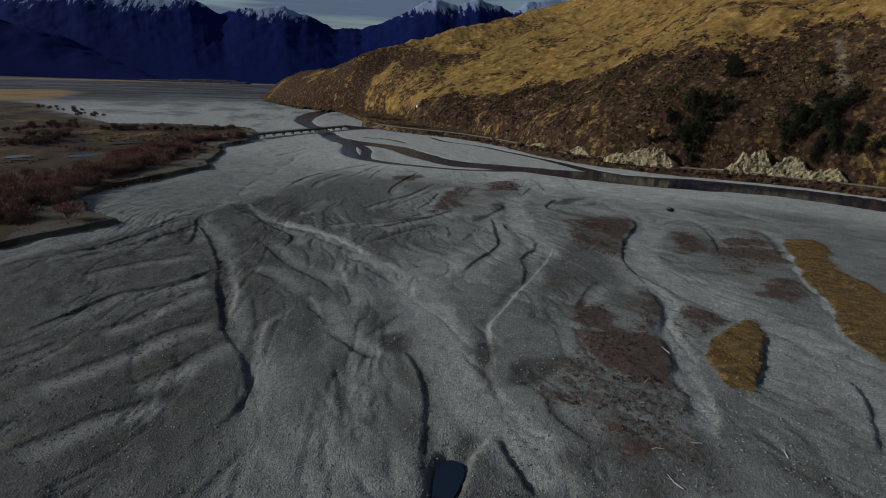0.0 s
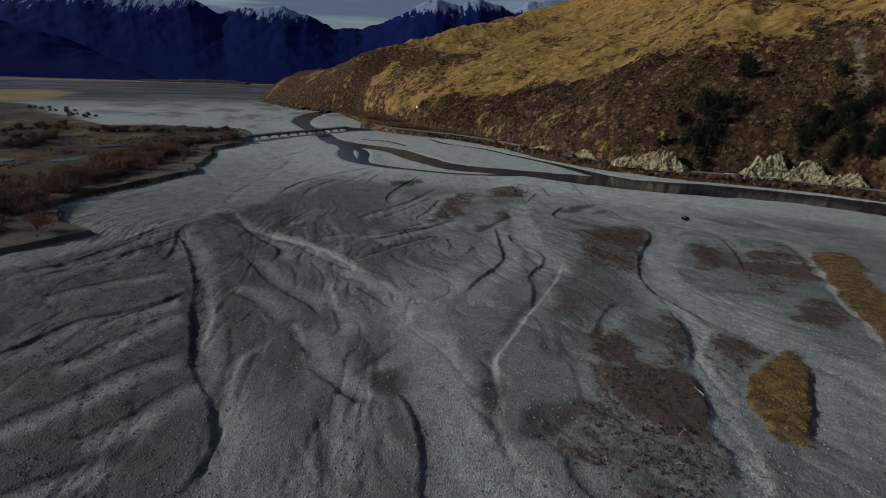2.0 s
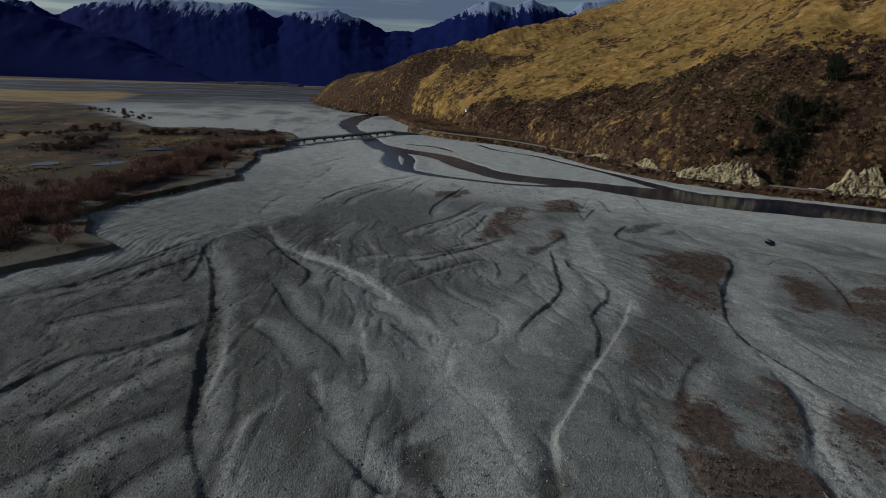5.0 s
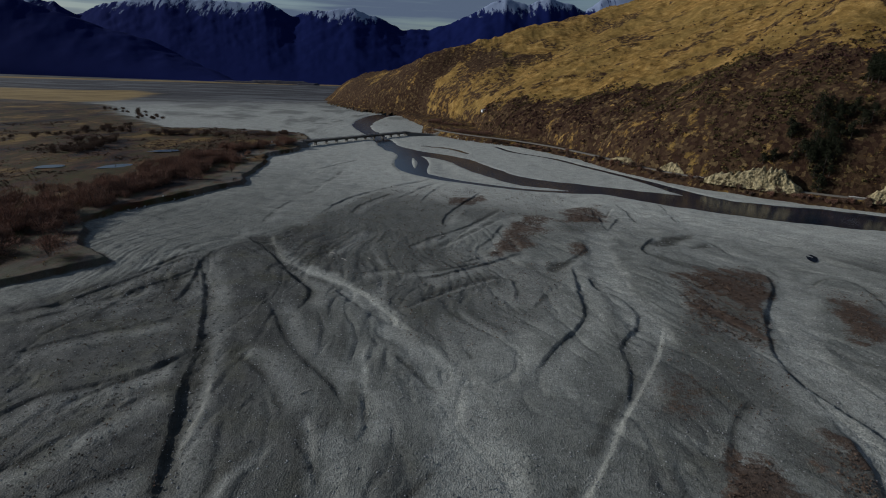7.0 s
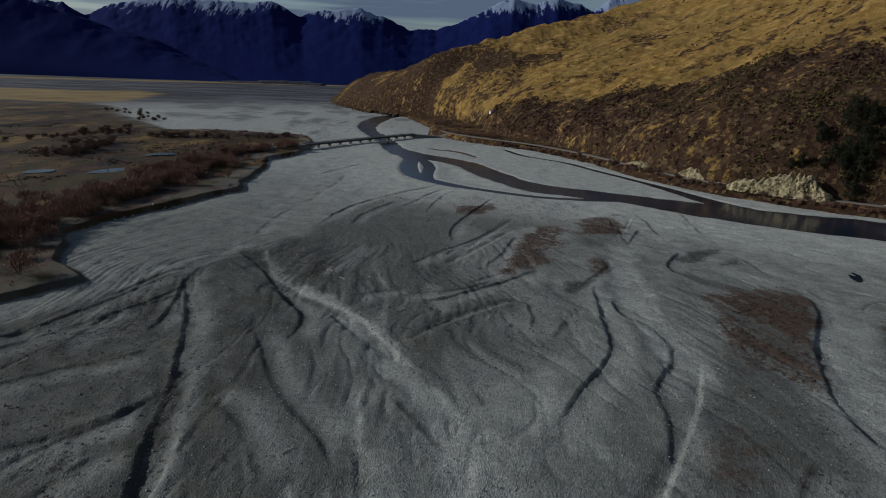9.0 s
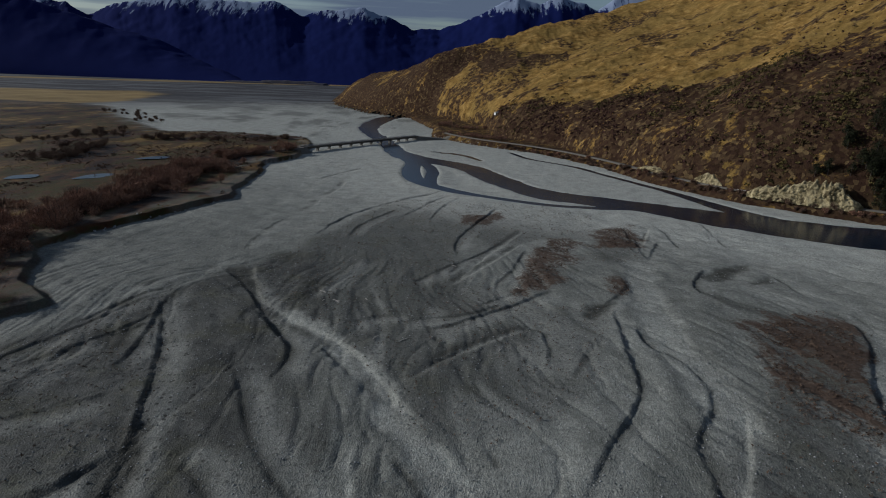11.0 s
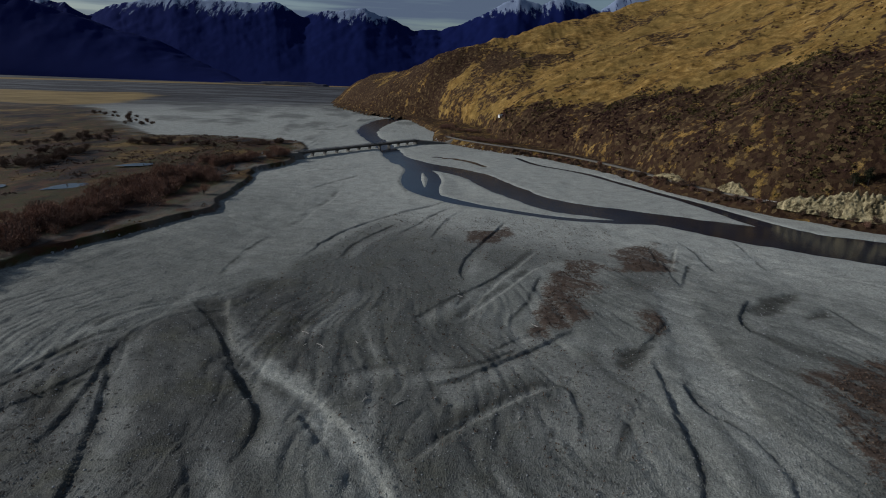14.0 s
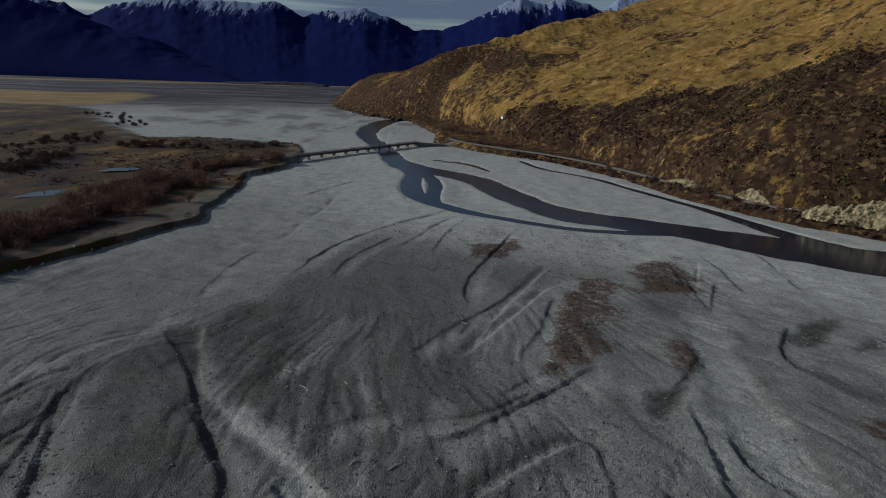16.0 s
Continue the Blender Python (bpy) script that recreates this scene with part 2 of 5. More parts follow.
def grid_mesh(name, X, Y, Z, mat, keep=None, attrs=()):
    """A height field over the arrays X, Y; keep says which points stay."""
    ny, nx = Z.shape
    idx = np.arange(ny * nx).reshape(ny, nx)
    q = np.stack([idx[:-1, :-1], idx[:-1, 1:], idx[1:, 1:], idx[1:, :-1]], -1).reshape(-1, 4)
    pts = np.stack([X, Y, Z], -1).reshape(-1, 3)
    flat = [(k, a.reshape(-1)) for k, a in attrs]
    if keep is not None:
        q = q[keep.reshape(-1)[q].all(1)]
        used = np.zeros(len(pts), bool)
        used[q] = True
        remap = np.cumsum(used) - 1
        q, pts = remap[q], pts[used]
        flat = [(k, a[used]) for k, a in flat]
    me = bpy.data.meshes.new(name)
    me.vertices.add(len(pts))
    me.vertices.foreach_set("co", pts.astype(np.float32).ravel())
    me.loops.add(q.size)
    me.loops.foreach_set("vertex_index", q.astype(np.int32).ravel())
    me.polygons.add(len(q))
    me.polygons.foreach_set("loop_start", np.arange(0, q.size, 4, dtype=np.int32))
    me.polygons.foreach_set("loop_total", np.full(len(q), 4, dtype=np.int32))
    me.polygons.foreach_set("use_smooth", np.ones(len(q), bool))
    for k, a in flat:
        at = me.attributes.new(k, "FLOAT", "POINT")
        at.data.foreach_set("value", a.astype(np.float32))
    me.materials.append(mat)
    me.update(calc_edges=True)
    return me


def part(name, bm, mat, parent, label="", smooth=False):
    me = bpy.data.meshes.new(name)
    bm.to_mesh(me)
    bm.free()
    me.materials.append(mat)
    if smooth:
        me.polygons.foreach_set("use_smooth", np.ones(len(me.polygons), bool))
    ob = new(name, me)
    ob.parent = parent
    return tagged(ob, label)


def box(bm, size, at=(0, 0, 0), rz=0.0):
    m = Matrix.Translation(at) @ Matrix.Rotation(rz, 4, "Z") @ Matrix.Diagonal((*size, 1))
    bmesh.ops.create_cube(bm, size=1.0, matrix=m)
    return bm


# smooth value noise on arrays
def lattice(ix, iy, seed):
    h = (ix.astype(np.int64) * 374761393 + iy.astype(np.int64) * 668265263 + seed * 1442695041) & 0xFFFFFFFF
    h = ((h ^ (h >> 13)) * 1274126177) & 0xFFFFFFFF
    return ((h ^ (h >> 16)) & 0xFFFF) / 65535.0


def vnoise(x, y, seed=0):
    ix, iy = np.floor(x), np.floor(y)
    fx, fy = x - ix, y - iy
    fx, fy = fx * fx * (3 - 2 * fx), fy * fy * (3 - 2 * fy)
    a, b = lattice(ix, iy, seed), lattice(ix + 1, iy, seed)
    c, d = lattice(ix, iy + 1, seed), lattice(ix + 1, iy + 1, seed)
    return (a * (1 - fx) + b * fx) * (1 - fy) + (c * (1 - fx) + d * fx) * fy


def fbm(x, y, scale, octaves=4, seed=0, gain=0.5):
    out, amp, tot = 0.0, 1.0, 0.0
    for o in range(octaves):
        out = out + amp * vnoise(x / scale * 2 ** o + 17.3 * o, y / scale * 2 ** o - 9.1 * o, seed + o)
        tot += amp
        amp *= gain
    return out / tot


def smooth01(a, lo, hi):
    t = np.clip((a - lo) / (hi - lo), 0, 1)
    return t * t * (3 - 2 * t)


def to_line(x, y, line):
    """Distance to a polyline, the side (positive: right of its direction), the share of its length and the index along it."""
    best = np.full(x.shape, 1e9)
    side, share = np.zeros(x.shape), np.zeros(x.shape)
    pts = np.array([p[:2] for p in line], float)
    seg = np.hypot(*(pts[1:] - pts[:-1]).T)
    run, total = 0.0, seg.sum()
    for k in range(len(pts) - 1):
        (ax, ay), (bx, by) = pts[k], pts[k + 1]
        ux, uy = (bx - ax) / seg[k], (by - ay) / seg[k]
        t = np.clip((x - ax) * ux + (y - ay) * uy, 0, seg[k])
        dx, dy = x - ax - t * ux, y - ay - t * uy
        d = np.hypot(dx, dy)
        m = d < best
        best = np.where(m, d, best)
        side = np.where(m, np.sign(dx * uy - dy * ux), side)
        share = np.where(m, (run + t) / total, share)
        run += seg[k]
    return best, side, share


def line_value(line, share, k):
    """The k-th column of the line's points, at a share of its length."""
    pts = np.array(line, float)
    seg = np.hypot(*(pts[1:, :2] - pts[:-1, :2]).T)
    s = np.concatenate([[0], np.cumsum(seg)]) / seg.sum()
    return np.interp(share, s, pts[:, k])


def smoothed(line, times=2):
    """Cut the corners of a polyline."""
    for _ in range(times):
        out = [line[0]]
        for a, b in zip(line, line[1:]):
            out.append(tuple(0.75 * u + 0.25 * v for u, v in zip(a, b)))
            out.append(tuple(0.25 * u + 0.75 * v for u, v in zip(a, b)))
        line = out + [line[-1]]
    return line


def inside(x, y, poly):
    """Signed distance to a closed outline, positive inside."""
    d, _, _ = to_line(x, y, list(poly) + [poly[0]])
    odd = np.zeros(x.shape, bool)
    for (ax, ay), (bx, by) in zip(poly, list(poly[1:]) + [poly[0]]):
        if ay != by:
            odd ^= ((ay > y) != (by > y)) & (x < (bx - ax) * (y - ay) / (by - ay) + ax)
    return np.where(odd, d, -d)


# ---- plan of the valley ----
# dry channel banks: height of the step (positive drops to the east, negative to the west), then the line of its brink
BANKS = []


def bank(step, *brink):
    BANKS.append((step, list(brink)))


bank(1.3, (-77.3, 212.7), (-62.7, 184.6), (-51.5, 154.2), (-48.3, 139.9), (-40.7, 117.1), (-37.2, 106.5), (-32.2, 98.5), (-28.6, 90.3), (-27.3, 82.3), (-28.7, 76.3), (-30.6, 71.8), (-32.8, 67.7))
bank(1.1, (-17.9, 110.2), (-12.3, 104.2), (-7, 96.2), (-2.2, 95.5), (0.8, 99.7), (3.6, 94.6), (5.2, 86.6), (5, 77), (4.1, 67.5), (3.1, 59.7), (2.6, 54.9))
bank(1.3, (16, 68.6), (17.1, 62.6), (18.2, 56.3), (18.8, 53.8))
bank(1.3, (-70.7, 237), (-59.3, 224.3), (-51, 211.8), (-43.5, 200), (-38.6, 193.2), (-35.2, 188.3), (-33.3, 184.8))
bank(0.8, (18, 200.9), (22.8, 202.2), (23.5, 192.3), (21.9, 183.9))
bank(0.85, (45.2, 219), (43.1, 205.5), (41.1, 190.5), (40.4, 181), (37.7, 172.6), (33, 164.9), (27.9, 158), (23.6, 150.1), (19.8, 143.2))
bank(1, (21.7, 337.9), (15, 315.6), (7.8, 295.1), (2.8, 280.9), (1, 268.8), (2, 256.7))
bank(0.4, (1.9, 251.3), (1.5, 246.1), (-0.2, 240.6))
bank(0.8, (72.6, 289.6), (69.2, 272.5), (68.3, 260.3))
bank(0.6, (80.7, 285.5), (73.4, 270.8), (68, 260.3))
bank(0.9, (86, 253.4), (81.1, 248), (76.5, 241.5), (73.8, 233.2), (74, 228.4))
bank(1, (100.7, 225.2), (109.7, 211.1), (89.4, 182.5), (78.7, 162), (76.2, 147.8), (78.8, 131), (83.6, 118.7), (85.8, 109.8), (90.7, 108))
bank(1, (89.6, 103.3), (78, 87.7), (69.3, 78.3))
bank(1.1, (92.8, 82.4), (89.8, 74.4), (83.6, 65.9), (77.8, 58.8))
bank(0.8, (50.4, 179.1), (53.9, 178), (51.3, 171.2), (42.8, 159.1), (42.4, 153.3), (41.2, 144.7), (36, 133.2))
bank(0.7, (-83.8, 106.9), (-80.2, 112.3), (-77.4, 118.2), (-74.3, 124.8), (-72.3, 132.1), (-65.5, 136), (-55, 144.5), (-52.3, 154.2))
bank(0.6, (-113.4, 154.7), (-103.7, 165.3), (-94.9, 171.2), (-89.6, 187.9), (-83.8, 203.7), (-78.8, 217.3))
bank(0.5, (-71.1, 86.4), (-64.6, 92), (-57.2, 98.4), (-50.3, 109.8), (-46.4, 112.6), (-41.3, 117.1))
bank(0.5, (-60.1, 68.7), (-57.2, 71.9), (-52.1, 76.8), (-41.5, 84.9))
bank(0.7, (-66.3, 130.4), (-63.7, 133.8), (-60.5, 138.4), (-56.4, 142.6), (-53.5, 148), (-51.3, 151.9))
bank(0.7, (27.9, 79.5), (27.3, 74.1), (28.6, 69.9), (31.5, 64.5))
bank(0.5, (-24, 306.5), (-17.1, 322.1), (-9.4, 349.6), (0.4, 363.7))
bank(0.5, (104.7, 220.7), (111.7, 222.4), (109.9, 210.3))
bank(0.6, (85.1, 306.5), (66.5, 264.6), (72.9, 305.5))
bank(0.4, (-31.4, 250.3), (-36.2, 225), (-40.1, 219.3))
bank(1.1, (-50.6, 208.5), (-42.1, 196.8), (-35.6, 188.3), (-34.3, 181.8), (-35, 172.9))
bank(0.6, (-9.6, 153.1), (-3.7, 144.7), (1.4, 137.5))
bank(0.6, (-13.3, 203.8), (-4.7, 206.8), (6.6, 210.2), (15.4, 218.1))
bank(0.6, (35.9, 218), (42.9, 218.7), (55.3, 235.8))
bank(0.6, (104.5, 254.2), (105.9, 244.8), (105.9, 230.7), (112.9, 221.6))
bank(0.7, (-89, 195.8), (-86.2, 204.5), (-83.6, 215.2), (-77.3, 220.1))
bank(0.7, (-13.2, 137.1), (-11.3, 130.8), (-11.9, 121.4))
bank(0.7, (-22, 121.7), (-17.9, 116.4), (-16, 110.7))
bank(0.5, (-77.6, 96.9), (-74, 101.5), (-71.2, 106.4))
bank(0.5, (-97.6, 159.8), (-89.8, 171.2), (-84.9, 180.9), (-77, 184.5))
bank(0.4, (-43.7, 149.1), (-34.6, 144.2), (-25.6, 127.2))
bank(0.5, (-13, 227.7), (-0.7, 247.5), (12.1, 263.6), (22.2, 281.7))
bank(0.4, (6.6, 156.3), (8.5, 150.8))
bank(0.4, (-1, 189.9), (-4.2, 196.8), (-8.4, 213.1))
bank(0.5, (-12.6, 94.1), (-10.5, 81.5), (-9.4, 72.8))
bank(0.4, (-25.4, 201.5), (-18.5, 207.1), (-10.5, 209.5))
bank(0.3, (-7.3, 104), (0.5, 115.9), (6.5, 122.7))
bank(-1.1, (58.8, 171.7), (48.6, 150.7), (40.7, 138.4), (34.4, 129.8), (29.9, 120.2), (25.5, 113.4), (22.7, 108.8), (21.7, 97.5), (20, 87))
bank(-0.8, (15.5, 68.3), (11.7, 62.9), (8.6, 55.8))
bank(-0.9, (-62.7, 244.3), (-58.7, 232.3), (-54.5, 222.3), (-48.9, 211.9), (-39, 203.6), (-32.1, 197.9), (-20, 188), (-11, 172), (-2, 160))
bank(-0.5, (-88.6, 210.4), (-84.2, 219.5), (-78.2, 229), (-71.3, 237.5))
bank(-0.3, (-61.7, 393.2), (-60.3, 367.6), (-63.6, 340.6), (-63.3, 323), (-65.1, 307.5))
bank(-0.7, (0.1, 227.5), (6.9, 240.4), (14.9, 252.7), (25.1, 271.7), (33.3, 279.7))
bank(-0.5, (47.6, 202), (49.7, 191.3), (51.2, 181.4))
bank(-0.6, (32.2, 297.6), (21.8, 277.3), (9.5, 252.2), (1.5, 229.5))
bank(0.6, (-89.6, 145.2), (-83.4, 151.8), (-76, 158.4), (-68.1, 163.2), (-61.4, 168.8))
bank(0.6, (-81.6, 161.3), (-82.2, 174.6), (-82.1, 184.9), (-75.6, 193.4), (-73.2, 206.3))
bank(0.45, (-66.7, 111), (-61.8, 114.3), (-59.1, 121), (-55.3, 126.8), (-52.1, 136.3))
bank(0.45, (-50.7, 86.7), (-45.9, 90.6), (-41.5, 97.2), (-37.6, 103.3), (-35.5, 106.7))
bank(-0.8, (-43.7, 142.2), (-40.5, 133), (-39, 122.5), (-38.5, 115.7), (-36.7, 109.5), (-34.1, 105.3))
bank(0.7, (-45.6, 179.4), (-39.1, 169.4), (-34.4, 158.4), (-28.1, 148.6), (-23, 143.2), (-18, 136.6), (-14.6, 129.2))
bank(-0.5, (-21.4, 129.5), (-18.5, 122.8), (-16.6, 115.7), (-16.2, 110.4))
bank(-0.5, (-24.1, 121.4), (-27.1, 115.1), (-29.3, 109.1), (-27.8, 100.3), (-26.9, 92.7), (-25.6, 83.9))
bank(-0.5, (-15.3, 156), (-12.5, 141.3), (-10.8, 129.1), (-11.3, 121.3))
bank(0.6, (113.7, 201), (126.2, 212.6), (133.4, 208.7), (130.8, 197.6), (125.3, 181.3), (115.1, 162.5))
bank(0.7, (131, 208.7), (142.5, 201.2), (153.3, 194.2), (147.1, 178.2), (135.6, 157.4))
bank(0.7, (160.6, 230.7), (163.9, 217.3), (168.5, 201.4))
bank(0.3, (74.9, 125.9), (67.2, 110.7), (61.6, 100.6), (59.1, 92.1), (58.2, 86.1), (57.5, 80.8), (55.1, 76.3))
bank(0.5, (46.1, 116.4), (51.1, 124), (56.1, 132.6), (62.6, 139))
bank(0.8, (-28.2, 188.4), (-23.7, 182.7), (-19.5, 176.5))
bank(0.9, (-76.1, 217.9), (-75.4, 212.6), (-74.4, 205.5), (-71, 195.4), (-68.9, 185.3), (-67.8, 178.9), (-68.2, 175.1))
bank(0.5, (-71.5, 199.3), (-74, 195.2), (-74.2, 189.8))
bank(0.9, (30.7, 229.4), (27.3, 226.1), (15.4, 215.7), (6.4, 207.9), (-0.6, 202.1), (-7, 199.6))
bank(0.6, (26.7, 267.7), (21.9, 251.4), (17.4, 239.6), (13.1, 232.4))
bank(0.8, (48.1, 207), (46.5, 199.1), (48.4, 194.1), (52.2, 189.6), (53.2, 181.4), (53.7, 177.8))
bank(0.8, (5.9, 385.1), (-13.3, 362.2), (-31.7, 337.2), (-45.3, 308.4), (-49.3, 289.7), (-51.9, 271.3))
bank(0.5, (-36.6, 424.8), (-26.4, 386.1))
bank(0.5, (-59.1, 439.3), (-72.9, 408.3), (-79.3, 390.8))
bank(0.5, (5.5, 359.5), (-4.7, 336.5), (-10.2, 302))
bank(0.5, (-69.1, 301.1), (-72.2, 286.7), (-72.7, 268.7), (-71.5, 254))
bank(0.5, (-25.3, 324), (-31.9, 306.4), (-37.7, 291.3), (-39.6, 272.8))
bank(0.4, (26.1, 179.6), (28.6, 185), (32.4, 191.3))
bank(0.4, (22.1, 227.1), (13.5, 222.1), (7.9, 215))
bank(0.5, (110.3, 318.7), (107.7, 300.5), (104.3, 279.4))
bank(0.5, (86.8, 315.4), (88.2, 298), (85.5, 282.6), (86.2, 272.1))
bank(-0.9, (-9.3, 173.7), (-3.8, 180.1), (-0.3, 185.1), (6.5, 190.9), (14.3, 197.5), (22.8, 203))
# patches on the riverbed: outlines of dead scrub, yellow grass, old lichened bars and damp silt
SCRUB, GRASS, BARS, SILT = [], [], [], []


def patch(kind, *outline):
    kind.append(list(outline))


patch(SCRUB, (45.5, 103.4), (52, 105), (60, 102.6), (58, 95.4), (57.2, 87.6), (54.8, 81), (54.1, 76.1), (46.6, 63.5), (39, 64), (35, 73), (29.2, 77.8), (32.4, 83.7), (39, 93.2))
patch(SCRUB, (69.4, 126.1), (73.9, 123.1), (66, 110.8), (62.8, 104.5), (58.2, 104.7), (63.6, 115.6))
patch(SCRUB, (57.2, 121), (54.5, 111.3), (49.5, 107.2), (44.3, 111.8), (49.4, 121.3))
patch(SCRUB, (79.7, 120.1), (84.1, 114.7), (84.8, 108.8), (76.4, 101.8), (67.2, 101.3), (70.7, 108.3))
patch(SCRUB, (80, 208.1), (94.8, 216.2), (104.8, 212.3), (87.2, 178.6), (77, 163.1), (66.5, 168.1))
patch(SCRUB, (131.6, 184.3), (148.4, 190.8), (142.4, 172.6), (135.6, 157.4), (112.9, 145), (110.5, 153.4))
patch(SCRUB, (120, 137.3), (123.2, 135.4), (114, 124.4), (109.7, 124.6))
patch(SCRUB, (115.4, 190.7), (124.1, 190.7), (109.1, 167.6), (102.5, 167.7))
patch(SCRUB, (38.3, 282.5), (46.7, 277.9), (39, 253.3), (30.3, 234.1), (20.7, 227), (25.3, 247.8), (31.6, 265.9))
patch(SCRUB, (63.8, 298.1), (77.1, 306.7), (73.7, 281.2), (69.6, 275.3), (54.6, 273.5))
patch(SCRUB, (50.7, 236.1), (58, 240.1), (54.1, 230.1), (49.9, 229.7))
patch(SCRUB, (87.7, 212.5), (93.4, 210.7), (86.9, 196.9), (68.8, 178.8), (68, 182.4), (76.2, 197.8))
patch(SCRUB, (9.1, 312.3), (20.9, 322.2), (17.4, 305.8), (4.5, 300.4))
patch(GRASS, (82.3, 106.7), (90.3, 109.7), (89.6, 103.3), (77.7, 87.7), (68.7, 78.4), (64.8, 79.6), (67.3, 90.6), (72, 98.2))
patch(GRASS, (155.4, 183.1), (165.7, 180.8), (164.2, 171.9), (148.2, 147), (145.2, 127.4), (143.5, 111.5), (107, 77.4), (105.4, 86.4), (108.1, 99.6), (114.7, 108.9), (124.1, 123.6), (126, 132.3), (134.1, 147.2))
patch(BARS, (-57.1, 240.2), (-52.9, 270.8), (-29.1, 342.4), (0.4, 347.8), (21.3, 344.3), (3.4, 262.4), (1.4, 241.3), (19.5, 226.2), (27.2, 217), (44.7, 218.9), (34.9, 183.5), (24.2, 168.9), (13.3, 156.9), (2.2, 156), (-7.2, 161.6), (-10.5, 171), (-18.5, 181.7), (-28.8, 198.1), (-45.5, 213.7))
patch(BARS, (69.1, 186.6), (85.1, 214.1), (107.1, 223.3), (111.4, 212.5), (92, 185.7), (79.6, 164.1), (75.7, 148.7), (65.2, 131.2), (38.4, 129.6), (46.1, 143.4), (52.3, 157.8), (59.7, 171.9))
patch(BARS, (-80.6, 101.7), (-77, 115.1), (-70.6, 128.3), (-54.3, 142.2), (-41.3, 117.1), (-36.8, 105.1), (-42.2, 86.9), (-53.4, 70.9), (-57.7, 64.8))
patch(BARS, (-89.9, 159.4), (-89, 195.8), (-83.2, 214.3), (-72.5, 206.1), (-60.8, 184.1), (-53.2, 162.5), (-52.3, 153.8), (-58.4, 145.8), (-69.4, 134.1))
patch(BARS, (27.3, 79.5), (32.3, 81.2), (39.9, 75.2), (39, 64), (46.6, 63.5), (61.6, 86.1), (62.3, 74), (52.2, 64.7), (50.3, 51.7), (29.7, 53.1), (26.4, 63.4))
patch(BARS, (11.2, 54.6), (14.9, 65.5), (17.6, 53.9))
patch(BARS, (14.6, 344), (44.7, 339.8), (66.4, 326.8), (54.9, 282.3), (31.5, 279.5), (13.2, 268.1), (3.8, 286.2))
patch(BARS, (56.3, 292.9), (73.8, 295.2), (65.5, 258.2), (52, 249.8), (46, 263.6))
patch(BARS, (116.7, 203.7), (142.2, 199.6), (112.1, 153), (108.8, 171.8))
patch(SILT, (4.4, 54.8), (5.3, 60.8), (7.4, 63.5), (9.9, 62.4), (9.9, 59.2), (7.2, 54.6), (5.2, 50.9))
patch(SILT, (35.5, 212.6), (41.1, 219.2), (46.8, 221), (44.1, 217), (37.2, 210.5))
patch(SILT, (81.5, 246), (89.1, 254.5), (101.9, 260), (106.9, 262.7), (90, 245.1), (82.6, 242.6))
patch(SILT, (95.2, 243.8), (104.1, 248.3), (103.5, 242.9), (94.5, 240.3))
patch(SILT, (20.6, 110.7), (22.4, 108.5), (21.6, 97.5), (19.1, 85.9), (16.9, 86), (17, 91.5), (19.8, 101))
patch(SILT, (24.5, 91), (30.9, 92.9), (37.4, 94.1), (32.9, 87.7), (27.1, 84.1), (23.2, 83.1))
patch(SILT, (-2.7, 105.9), (2.6, 107.5), (4.4, 100.1), (1.4, 97), (-1.5, 98.8))
patch(SILT, (-54.9, 156.8), (-51.3, 158.7), (-44.7, 142.2), (-42.1, 130.3), (-36.9, 109.5), (-38.7, 109.6), (-45.3, 130.4))
patch(SILT, (-68.7, 236.1), (-64.7, 242.1), (-58.2, 231.9), (-52.7, 217.3), (-54.5, 217.2))
patch(SILT, (-8.5, 174.3), (-4, 184.1), (2.5, 188.3), (-1.3, 184.3), (-5.4, 177.5))
patch(SILT, (-78.6, 187.8), (-76.7, 193.1), (-74.3, 197.1), (-71.3, 190), (-71.2, 182.2))
# the river: middle and half width
RIVER = [(-76, 930, 14), (-100, 882, 14), (-105, 738, 12), (-88, 654, 8.6), (-67, 597, 8.5), (-47, 520, 8), (-37, 496, 11),
         (-17.7, 479, 9.7), (10.4, 454, 10), (24.4, 418, 10), (35, 390, 9.5), (51, 368, 11), (74, 358, 11), (95, 350, 12),
         (112, 338, 14), (138, 322, 18), (166, 308, 20), (194, 300, 19), (234, 279, 18), (263, 246, 18), (310, 190, 18), (360, 90, 18), (395, -80, 18)]
BRAIDS = [[(-36, 485, 4), (-28, 465, 5), (-28.6, 432, 6), (-22.6, 397, 5), (-10, 380, 3.5), (7, 365, 2.6), (27, 354, 2.2), (47, 344, 2), (67, 342, 2), (88, 343, 3)],
          [(-30, 478, 3), (-18, 458, 4), (-13, 430, 4), (-14, 400, 3.5), (-12, 384, 3)],
          [(46.7, 542, 2), (58, 504, 2.4), (75, 489, 2.4), (90, 471, 2.5), (98, 449, 2.4), (113, 417, 2.4), (125.5, 392, 3), (138, 350, 6), (152, 326, 8)],
          [(-20, 530, 1.5), (-13.7, 526, 2.4), (7, 517, 2.4), (20, 488, 1.5)]]
FOOT = [(-330, 1720), (-272, 1288), (-227, 1123), (-149, 964), (-68, 878), (-27, 722), (-25, 640), (13, 582), (68, 537), (106, 470), (121, 415),
        (150, 367), (178, 341), (208, 321), (248, 296), (282, 262), (332, 200), (382, 110), (420, -90)]
BENCH = [14, 16, 18, 18, 26, 70, 66, 50, 22, 12, 11, 11, 11, 11, 11, 11, 11, 11, 11]
FOOT = [(*p, w) for p, w in zip(FOOT, BENCH)]
